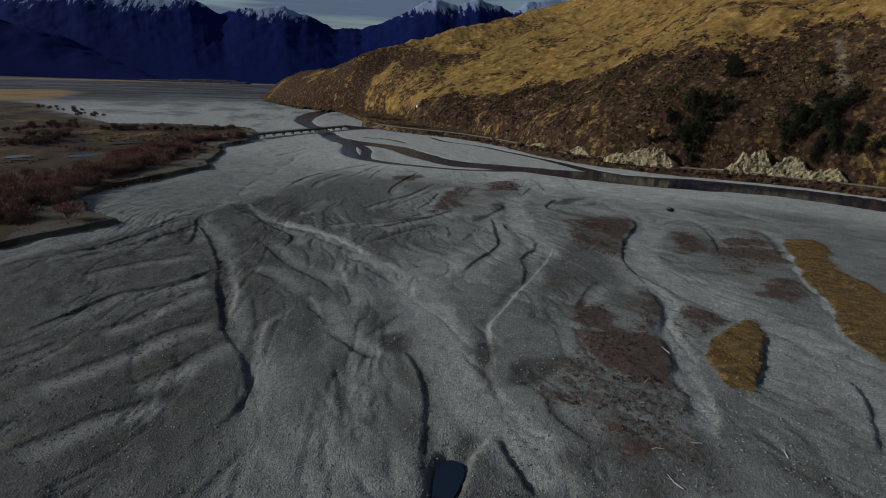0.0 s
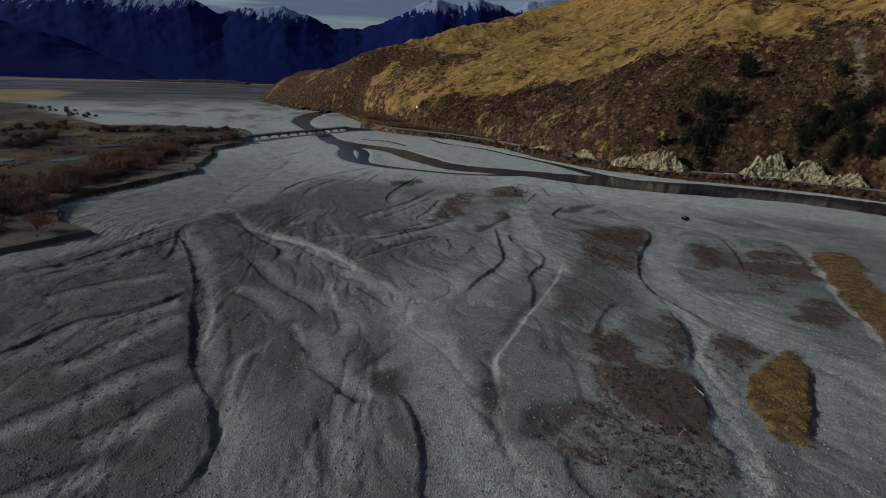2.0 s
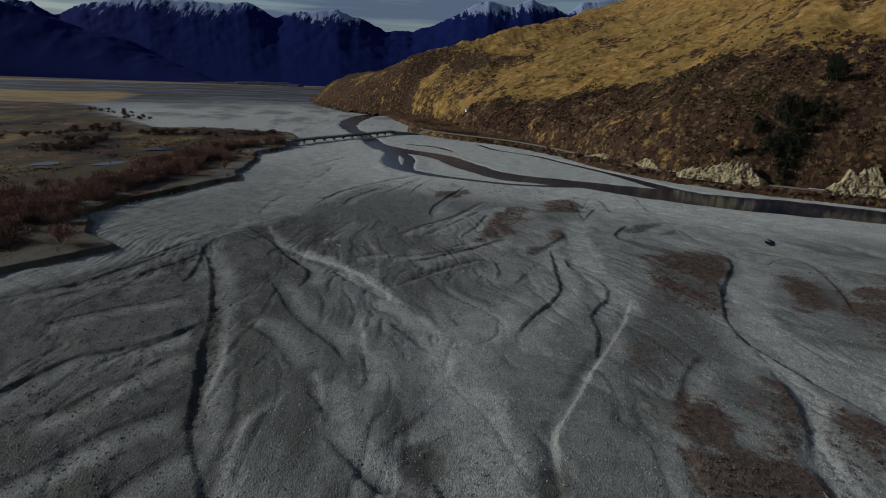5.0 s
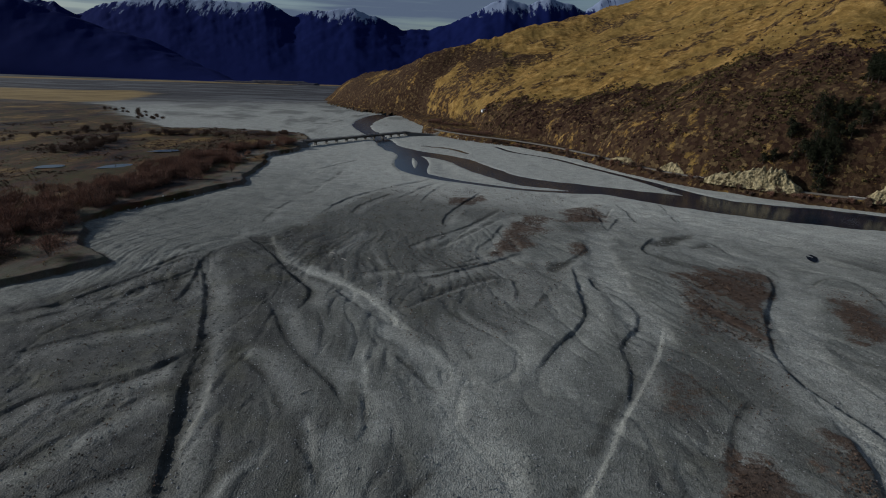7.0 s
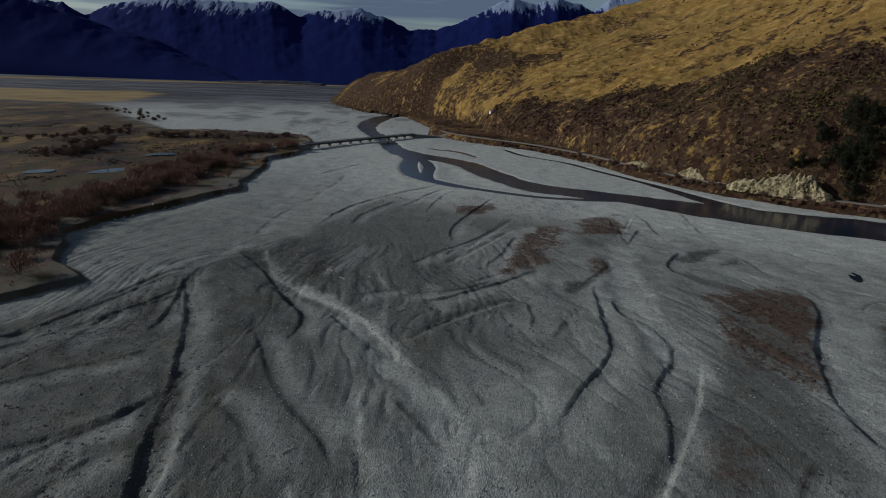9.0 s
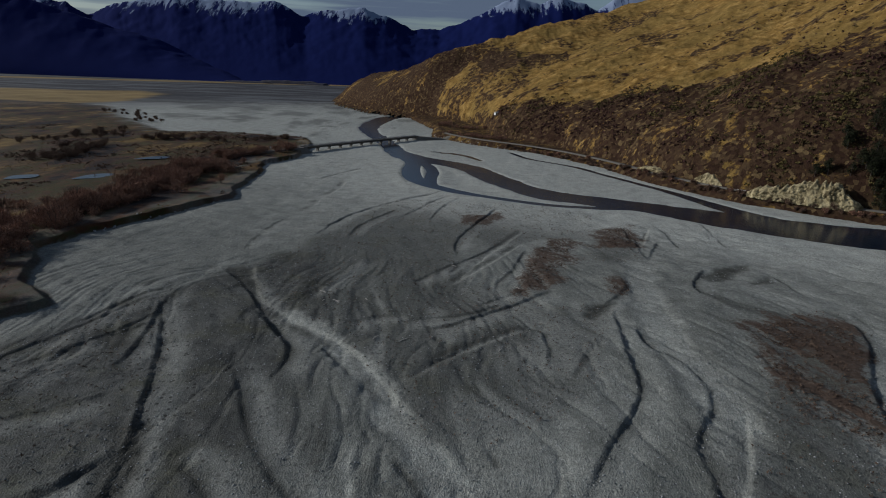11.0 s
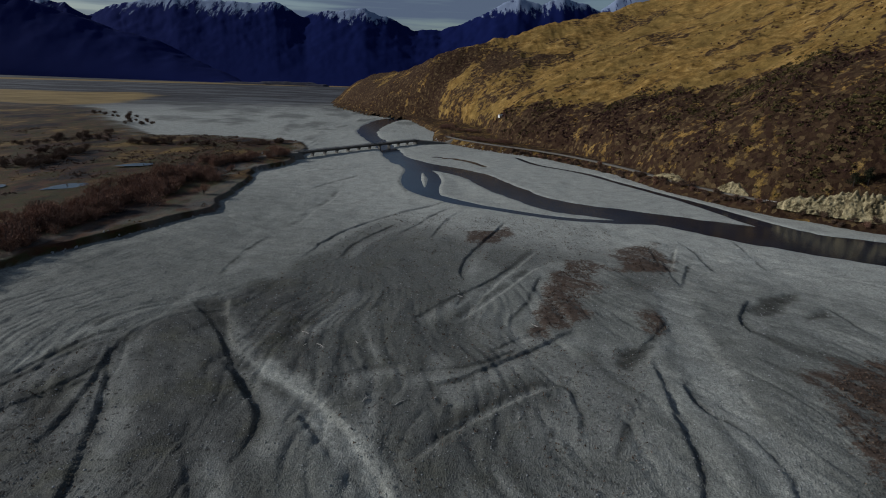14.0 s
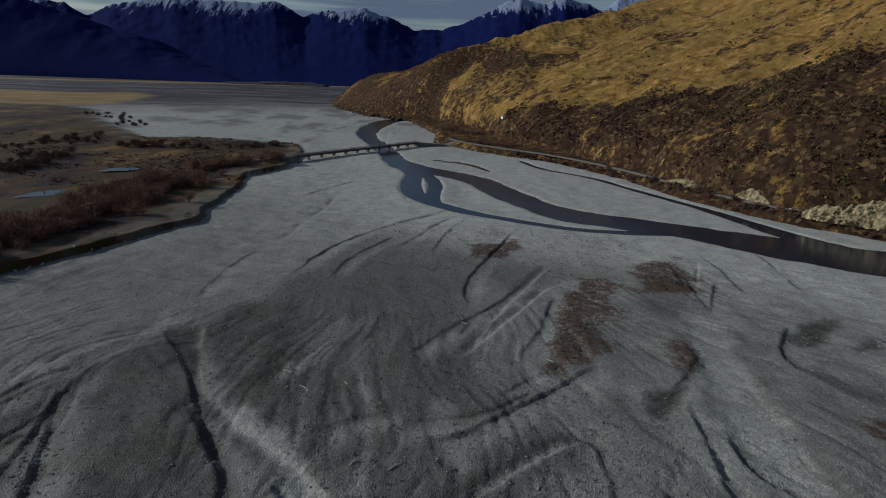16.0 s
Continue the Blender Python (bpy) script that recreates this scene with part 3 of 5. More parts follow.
CREST = [(-300, 1760, 20), (-230, 1450, 48), (-153, 1200, 63), (-78, 1050, 71), (-34, 950, 87), (21, 950, 110), (90, 980, 129), (150, 1000, 147),
         (226, 1030, 162), (272, 1050, 180), (334, 1050, 202), (430, 1000, 235), (600, 800, 290), (700, 500, 330), (760, 200, 350), (800, -100, 350)]
TERRACE = [(-170, 60), (-150, 130), (-129, 166), (-117.7, 180), (-101, 205.7), (-117.5, 217), (-137, 248), (-136, 267), (-127, 285), (-118.5, 305), (-106, 331),
           (-112, 352), (-115.5, 400), (-126, 436), (-113, 465), (-115, 500), (-121, 543), (-139, 587), (-223, 603), (-272, 589),
           (-401, 731), (-505, 884), (-584, 925), (-1500, 1100), (-1500, 60)]
STRAW = [(-1500, 1350), (-864, 1381), (-797, 1470), (-660, 1330), (-570, 1010), (-600, 940), (-1500, 900)]
# younger channels floored with clean gravel: half width and middle line
CHANNELS = [
    (5.5, [(113.9, 205.5), (93.7, 178.8), (83.6, 153.2), (83.9, 134.0), (88.8, 119.4), (92.2, 108.0), (98.6, 97.1), (97.2, 77.9)]),
    (2.2, [(77.0, 137.8), (74.3, 120.9), (65.5, 104.2), (59.8, 86.2), (56.4, 74.3), (51.4, 61.8)]),
    (6, [(-0.4, 153.8), (4.3, 139.0), (8.9, 115.6), (11.8, 93.0), (12.9, 76.6), (18.6, 69.7), (21.3, 58.5)]),
    (2.5, [(154.8, 179.2), (127.9, 137.0), (120.8, 117.7), (105.2, 96.9)]),
    (5, [(66.0, 263.3), (55.3, 220.1), (53.8, 195.2), (53.9, 171.4), (50.6, 157.7)]),
    (3.5, [(-44.2, 209.2), (-27.6, 192.6), (-15.0, 176.1), (-4.3, 153.5), (7.0, 137.9)]),
]
PONDS = [[(-196, 350), (-182, 358), (-184, 372), (-196, 366)], [(-204, 420), (-186, 425), (-186, 436), (-200, 434)], [(-226, 344), (-214, 350), (-218, 361), (-230, 355)]]

POOLS = [(SILT[0], -0.30), ([(138, 242), (141, 240), (134.5, 228.5), (132, 231)], -0.1)]


def bank_lines(x, y):
    """The steps of the dry channels, how pale the gravel lies (bare fine gravel at eastern feet, painted sunlight on
    western faces), and the dark strips: damp under the sunny ones, painted shadow under the others.
    """
    z, pale, damp_shade = np.zeros(x.shape), np.zeros(x.shape), np.zeros(x.shape)
    for step, line in BANKS:
        line = smoothed(line)
        xs, ys = [p[0] for p in line], [p[1] for p in line]
        m = (x > min(xs) - 16) & (x < max(xs) + 16) & (y > min(ys) - 16) & (y < max(ys) + 16)
        if not m.any():
            continue
        px, py = x[m], y[m]
        wob = (fbm(px, py, 5.0, 4, 5, 0.6) - 0.5) * 2.6 + (fbm(px, py, 1.3, 2, 6) - 0.5) * 0.7
        d, side, share = to_line(px, py, line)
        run_x, run_y = line[-1][0] - line[0][0], line[-1][1] - line[0][1]
        east = 1.0 if run_y - 0.15 * run_x > 0 else -1.0
        s = side * d * east * np.sign(step) + wob * 0.45
        fade = smooth01(np.minimum(share, 1 - share), -0.02, 0.16)
        h = abs(step) * fade
        h = 0.66 * h * (0.40 + 0.95 * fbm(px, py, 11.0, 2, 8))
        low = np.where(s > 0, np.exp(-s / 3.2), 0.0) * smooth01(s, -0.15, 0.3)
        high = np.where(s <= 0, np.exp(s / 3.5), np.exp(-s / 0.3))
        z[m] += -0.72 * h * low + 0.24 * h * high
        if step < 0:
            # Sunlight on the west-facing bank is painted as a paler line.
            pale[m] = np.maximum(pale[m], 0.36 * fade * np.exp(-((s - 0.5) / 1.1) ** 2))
            damp_shade[m] = np.maximum(damp_shade[m], 0.75 * fade * np.exp(-((s - 2.6) / 1.3) ** 2) * smooth01(fbm(px, py, 9.0, 3, 15), 0.42, 0.62))
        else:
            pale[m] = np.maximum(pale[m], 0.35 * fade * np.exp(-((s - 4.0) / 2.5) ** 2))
            # The bank's shadow is painted as a narrow dark strip at its foot.
            damp_shade[m] = np.maximum(damp_shade[m], 0.8 * fade * np.exp(-((s - 0.6) / 0.6) ** 2) * smooth01(fbm(px, py, 6.0, 3, 16), 0.3, 0.55))
    return z, pale, damp_shade


def flow_noise(x, y, k=1.0):
    """Noise drawn out along the way the floods fan out below the bridge."""
    wx, wy = x + (fbm(x, y, 45.0, 2, 81) - 0.5) * 34, y + (fbm(x, y, 45.0, 2, 82) - 0.5) * 34
    th = np.arctan2(wx + 45, 440 - wy)
    rr = np.hypot(wx + 45, wy - 440)
    return 0.5 + (fbm(th * 190 * k, rr * 0.16 * k, 13.0, 5, 83, 0.6) - 0.5) * smooth01(rr, 115, 250)


def river_depth(x, y):
    """How far inside a stream a point lies, in metres (negative outside)."""
    best = np.full(x.shape, -1e9)
    for line in [RIVER] + BRAIDS:
        line = smoothed(line)
        xs, ys = [p[0] for p in line], [p[1] for p in line]
        m = (x > min(xs) - 60) & (x < max(xs) + 60) & (y > min(ys) - 60) & (y < max(ys) + 60)
        d, _, share = to_line(x[m], y[m], line)
        wob = (fbm(x[m], y[m], 14.0, 3, 9) - 0.5) * 5.0
        best[m] = np.maximum(best[m], line_value(line, share, 2) - d + np.where(line_value(line, share, 2) > 7, wob, wob * 0.3))
    return best


def blended(x, y, line):
    """The third column of a line's points, blended by nearness."""
    num, den = np.zeros(x.shape), np.zeros(x.shape)
    for px, py, v in smoothed(line, 1):
        w = 1.0 / ((x - px) ** 2 + (y - py) ** 2 + 900.0) ** 2
        num += w * v
        den += w
    return num / den


def hill_height(x, y):
    """Height of the hillside, and the distance past its foot line."""
    d, side, share = to_line(x, y, FOOT)
    past = -side * d
    bench = blended(x, y, FOOT)
    dc, _, _ = to_line(x, y, CREST)
    top = blended(x, y, CREST)
    up = np.maximum(past - bench, 0.0)
    u = up / (up + dc + 1e-6)
    soft = u * u / (u + 0.006)
    rise = (top - 5.0) * soft ** 0.54
    gully = fbm(0.66 * x - 0.75 * y + 0.1 * past, past * 0.14, 48.0, 4, 21) - 0.5
    rough = fbm(x, y, 24.0, 5, 33) - 0.5
    lump = fbm(x, y, 5.0, 3, 41) - 0.5
    amp = smooth01(up, 2, 60)
    z = np.where(past < bench, 0.2 + 4.6 * smooth01(past, 0.0, np.minimum(bench * 0.45, 8.0)), 4.8 + rise)
    z = z + gully * 14 * amp * (1 - 0.6 * smooth01(u, 0.6, 1.0)) + rough * 11 * amp + lump * 2.0 * smooth01(up, 0, 6)
    return z, past, up


def ground_height(x, y):
    z, pale, damp_shade = bank_lines(x, y)
    z = z + (fbm(x, y, 60.0, 3, 2) - 0.5) * 1.4 + (fbm(x, y * 0.6, 9.0, 4, 3) - 0.5) * 0.55
    fl = flow_noise(x, y)
    west = smooth01(-x, 15, 55)
    z = z + (fl - 0.5) * (1.0 + 0.2 * west) + (0.8 + 0.5 * west) * np.abs(flow_noise(x + 300, y, 2.2) - 0.5) - 0.33 * np.exp(-np.abs(flow_noise(x, y + 50, 1.4) - 0.5) / 0.02)
    r = river_depth(x, y)
    z = np.where(r > -14, z * (1 - 0.75 * smooth01(r, -14, 0)), z)
    z = z - 1.0 * smooth01(r, -2.5, 2.5) + 0.1
    t = inside(x, y, TERRACE) + (fbm(x, y, 9.0, 4, 11) - 0.5) * 5
    on = smooth01(t, -0.9, 0.6)
    z = z * (1 - on) + (1.9 + (fbm(x, y, 30.0, 4, 12) - 0.5) * 1.4) * on
    return z, pale, r, t, damp_shade


def spread(lo, hi, step, out_lo, out_hi, grow, grow_lo=None):
    mid = list(np.arange(lo, hi + step, step))
    a, s = [lo], step
    while a[-1] > out_lo:
        s *= grow_lo or grow
        a.append(a[-1] - s)
    b, s = [mid[-1]], step
    while b[-1] < out_hi:
        s *= grow
        b.append(b[-1] + s)
    return np.array(a[:0:-1] + mid + b[1:])


def build_ground():
    xs = spread(-126, 130, 0.48, -4500, 4500, 1.038)
    ys = spread(48, 300, 0.48, -500, 5000, 1.022, 1.09)
    X, Y = np.meshgrid(xs, ys)
    Z, pale, r, t, damp_shade = ground_height(X, Y)
    n1 = (fbm(X, Y, 7.0, 4, 14) - 0.5) * 7
    def cover(polys, soft, ragged=0.6):
        out = np.zeros(X.shape)
        for p in polys:
            px, py = [q[0] for q in p], [q[1] for q in p]
            m = (X > min(px) - 14) & (X < max(px) + 14) & (Y > min(py) - 14) & (Y < max(py) + 14)
            out[m] = np.maximum(out[m], smooth01(inside(X[m], Y[m], p) + n1[m] * ragged + (3.0 if ragged > 1 else 0), -soft, soft))
        return out
    scrub, grass, silt_shade = cover(SCRUB, 4.0, 1.7), cover(GRASS, 1.6), cover(SILT, 1.5)
    bar_vignette = np.maximum(np.maximum(0.56 * cover(BARS, 6.0), cover(BARS[2:4], 5.0)), 0.6 * smooth01(flow_noise(X, Y), 0.52, 0.66) * (r < -6))
    # Vignette darkening towards the west, put into the gravel's colour.
    west = smooth01(-X - 0.6 * np.maximum(Y - 225, 0), 8, 48) * smooth01(155 + (X + 113) * 1.72 - Y + n1 * 2, -14, 10)
    bar_vignette = np.maximum(bar_vignette, west * (0.80 + 0.2 * smooth01(fbm(X, Y, 30.0, 3, 90), 0.2, 0.5)))
    scrub = np.maximum(scrub, 0.62 * cover(BARS[1:2] + BARS[4:5] + BARS[8:], 4.0) * smooth01(fbm(X, Y, 16.0, 4, 92), 0.42, 0.62))
    scrub = scrub * (0.5 + 0.5 * smooth01(flow_noise(X, Y, 2.6), 0.38, 0.56))
    # Upstream gravel is paler, with its sheen at grazing view painted in too.
    pale = np.maximum(pale, 0.70 * smooth01(Y + n1 * 5 + 0.25 * X, 225, 370) * (1 - bar_vignette))
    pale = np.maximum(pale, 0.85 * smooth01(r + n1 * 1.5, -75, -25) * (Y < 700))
    pale = np.maximum(pale, 0.35 * smooth01(0.46 - flow_noise(X, Y), 0.0, 0.12) * (1 - 0.8 * west))
    pale = pale * (1 - 0.6 * smooth01(-X, 50, 95) * smooth01(450 - Y, 0, 120))
    # This mask carries the painted bank shadows as well as the silt.
    silt_shade = np.maximum(silt_shade, damp_shade)
    clean = np.zeros(X.shape)
    for half, line in CHANNELS:
        line = smoothed(line)
        px, py = [q[0] for q in line], [q[1] for q in line]
        m = (X > min(px) - 25) & (X < max(px) + 25) & (Y > min(py) - 25) & (Y < max(py) + 25)
        d, _, share = to_line(X[m], Y[m], line)
        ends = smooth01(np.minimum(share, 1 - share), -0.02, 0.1)
        clean[m] = np.maximum(clean[m], ends * (1 - smooth01(d + n1[m] * 0.9, half * 0.5, half * 1.35)))
    Z = Z - 0.3 * clean
    bar_vignette, scrub = bar_vignette * (1 - clean), scrub * (1 - clean)
    pale = np.maximum(pale, 0.48 * clean)
    scrub = scrub * (1 - grass)
    Z = Z + 0.25 * scrub + 0.35 * grass - 0.3 * np.maximum(silt_shade - damp_shade, 0) - 0.75 * cover(SILT[:1], 1.5)
    meadow = smooth01(t, -2.2, -0.6) * (1 - 0.3 * smooth01(22 - t, 0, 14) * smooth01(fbm(X, Y * 0.6, 11.0, 4, 93), 0.42, 0.6))
    straw = np.maximum(smooth01(inside(X, Y, STRAW) + n1 * 4, -10, 10), smooth01(Y - 0.5 * (X + 1390) + n1 * 4, 2330, 2400) * (1 - smooth01(Y - 0.5 * (X + 1390) + n1 * 4, 2600, 2680)))
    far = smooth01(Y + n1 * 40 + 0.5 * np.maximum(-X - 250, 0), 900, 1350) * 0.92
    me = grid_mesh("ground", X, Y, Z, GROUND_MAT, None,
                   (("pale", pale), ("bar_vignette", bar_vignette), ("scrub", scrub), ("grass", grass), ("silt_shade", silt_shade), ("meadow", meadow), ("straw", straw), ("far", far)))
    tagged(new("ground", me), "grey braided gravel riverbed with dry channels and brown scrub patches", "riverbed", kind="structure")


def build_water():
    for k, line in enumerate([RIVER] + BRAIDS):
        line = smoothed(line, 3)
        v, f = [], []
        for i, (x, y, w) in enumerate(line):
            a, b = line[max(i - 1, 0)], line[min(i + 1, len(line) - 1)]
            tx, ty = b[0] - a[0], b[1] - a[1]
            n = math.hypot(tx, ty)
            nx, ny = ty / n * (w + 4), -tx / n * (w + 4)
            v += [(x - nx, y - ny, -0.36 - 0.004 * k), (x + nx, y + ny, -0.36 - 0.004 * k)]
            if i:
                f.append((2 * i - 2, 2 * i - 1, 2 * i + 1, 2 * i))
        tagged(new("water", mesh_from("water", v, f, WATER_MAT)), "dark shallow river water running over gravel", "river", kind="structure")
    for p, level in [(q, 2.35) for q in PONDS] + POOLS:
        ring = smoothed([*p, p[0]], 3)
        v = [(x, y, level) for x, y in ring[:-1]]
        ob = new("pond_water", mesh_from("pond_water", v, [tuple(range(len(v)))], WATER_MAT))
        tagged(ob, "small still pool of dark water", "pond", kind="structure")


def scrub_limit(x, y):
    """Height up to which the scrub climbs the hillside."""
    return 96 - 0.20 * (y - 350) + (fbm(x, y, 60.0, 4, 51) - 0.5) * 50 + (fbm(x, y, 16.0, 3, 54) - 0.5) * 22


def build_hill():
    xs = spread(40, 330, 1.5, -480, 1100, 1.035)
    ys = spread(230, 640, 1.6, -120, 1800, 1.03)
    X, Y = np.meshgrid(xs, ys)
    Z, past, up = hill_height(X, Y)
    limit = scrub_limit(X, Y)
    scrub = smooth01(limit - Z, -9, 9) * (0.70 + 0.30 * smooth01(fbm(X, Y, 20.0, 4, 52), 0.36, 0.56))
    scrub = np.maximum(scrub, 0.55 * smooth01(fbm(X, Y, 34.0, 4, 53), 0.52, 0.64))
    scrub = np.maximum(scrub, smooth01(Y, 740, 900) * smooth01(fbm(X, Y, 55.0, 4, 55), 0.34, 0.50) * smooth01(115 - Z, -10, 30))
    scrub = np.maximum(scrub, 0.9 * smooth01(Y, 770, 880) * smooth01(-30 - X, -30, 40) * smooth01(fbm(X, Y, 45.0, 4, 59), 0.28, 0.46))
    scrub = np.where(up <= 0, np.where((Y < 545) | (Y > 820), 0.8, 0.68), scrub)
    d, _, share = to_line(X, Y, smoothed([(303, 354), (299, 342), (289, 327), (285, 315), (282, 308)]))
    scar = 0.30 * (1 - smooth01(d + (fbm(X, Y, 4.0, 3, 56) - 0.5) * 5, 1.2, 3.4)) * smooth01(np.minimum(share, 1 - share), -0.01, 0.06)
    me = grid_mesh("hillside", X, Y, np.where(past < 0, -1.5, Z), HILL_MAT, past > -3, (("scrub", scrub), ("rock", scar)))
    tagged(new("hillside", me), "steep hillside of golden tussock above dark brown scrub", "hill", kind="structure")


RIDGE = [(-1.2, 0.10), (-0.80, 0.103), (-0.73, 0.107), (-0.68, 0.099), (-0.644, 0.081), (-0.60, 0.100), (-0.56, 0.1075), (-0.49, 0.118), (-0.45, 0.112), (-0.404, 0.1125),
         (-0.356, 0.109), (-0.317, 0.113), (-0.269, 0.092), (-0.24, 0.100), (-0.162, 0.1063), (-0.113, 0.088), (-0.079, 0.0755), (-0.035, 0.0765),
         (0.003, 0.087), (0.059, 0.1157), (0.096, 0.131), (0.135, 0.122), (0.172, 0.135), (0.231, 0.1166), (0.257, 0.133), (0.4, 0.15), (0.8, 0.14)]


def build_mountains():
    az = np.linspace(-1.25, 0.8, 700)
    dep = np.linspace(0, 1, 70)
    A, D = np.meshgrid(az, dep)
    near_r, far_r = 2950.0, 3700.0
    Y = near_r + D * (far_r - near_r) * 1.35
    el = np.interp(A, [p[0] for p in RIDGE], [p[1] for p in RIDGE])
    crest = 58 + (el + (0.3 - np.abs(fbm(A * 34, A * 0, 1.0, 4, 68, 0.6) - 0.5)) * 0.007) * (far_r - 90)
    X = A * (Y - 90)
    u = np.clip(D * 1.35, 0, 1)
    spur = 0.5 - np.abs(fbm(X + 0.5 * Y, Y * 0.45, 420.0, 5, 61, 0.5) - 0.5) * 2.4
    fine = fbm(X, Y, 90.0, 4, 65, 0.6) - 0.5
    Z = -12 + (crest + 12) * (0.15 * u + 0.85 * u ** 1.25) + (spur * 55 + fine * 20) * u * (1 - u ** 2) - np.where(D * 1.35 > 1, (D * 1.35 - 1) * 900, 0)
    Z = Z + (fbm(X, Y, 70.0, 4, 66, 0.6) - 0.5) * 30 * u
    limit = np.interp(A, [-1.2, -0.6, -0.3, -0.1, -0.05, 0.05, 0.3], [380, 402, 390, 368, 395, 440, 470])
    snow = smooth01(Z + spur * 90, limit - 50, limit + 120)
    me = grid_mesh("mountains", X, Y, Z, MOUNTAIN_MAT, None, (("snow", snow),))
    tagged(new("mountains", me), "forested mountain range with snowy tops, haze and shade put into its colours", "mountains", kind="structure")
    # a nearer shoulder coming down to the plain
    A, D = np.meshgrid(np.linspace(-1.25, -0.34, 200), np.linspace(0, 1, 40))
    Y = 2850 + D * 450
    X = A * (Y - 90)
    tall = 58 + (Y - 90) * np.interp(A, [-1.25, -0.80, -0.72, -0.60, -0.50, -0.42, -0.34], [0.15, 0.118, 0.097, 0.062, 0.035, 0.008, -0.03])
    Z = -5 + (tall + 5) * np.minimum(D * 1.2, 1) ** 0.8 + (fbm(X, Y, 120.0, 5, 71) - 0.5) * 46 * D
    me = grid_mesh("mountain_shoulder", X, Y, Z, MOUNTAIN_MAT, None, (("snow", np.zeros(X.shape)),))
    tagged(new("mountain_shoulder", me), "forested mountain shoulder descending to the plain, haze and shade put into its colour", "mountain", kind="structure")


def build_far_terraces():
    """Low bare terraces on the plain at the mountains' foot."""
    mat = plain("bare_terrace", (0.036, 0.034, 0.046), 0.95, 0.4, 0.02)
    for x0, x1, y, tall in ((-1150, -840, 2740, 9), (-1010, -640, 2800, 15), (-730, -610, 2760, 9)):
        X, Y = np.meshgrid(np.linspace(x0, x1, 90), np.linspace(y - 40, y + 60, 24))
        u, v = (X - x0) / (x1 - x0), (Y - y + 40) / 100
        Z = -6 + (tall + 6) * smooth01(v, 0.0, 0.35) * smooth01(np.minimum(u, 1 - u), 0, 0.22) * (0.75 + 0.5 * fbm(X, Y, 60.0, 4, 95))
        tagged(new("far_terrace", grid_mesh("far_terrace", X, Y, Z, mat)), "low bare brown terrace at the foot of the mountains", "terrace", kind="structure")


build_ground()
build_water()
build_hill()
build_mountains()
build_far_terraces()


# ---- things: bridge and road ----
def land(x, y):
    """Height of the visible land at a point."""
    ax, ay = np.array([float(x)]), np.array([float(y)])
    g = ground_height(ax, ay)[0][0]
    h, past, _ = hill_height(ax, ay)
    return float(max(g, h[0])) if past[0] > 0 else float(g)


def lands(spots):
    x, y = np.array([float(p[0]) for p in spots]), np.array([float(p[1]) for p in spots])
    h, past, _ = hill_height(x, y)
    g = ground_height(x, y)[0]
    return [float(v) for v in np.where(past > 0, np.maximum(g, h), g)]


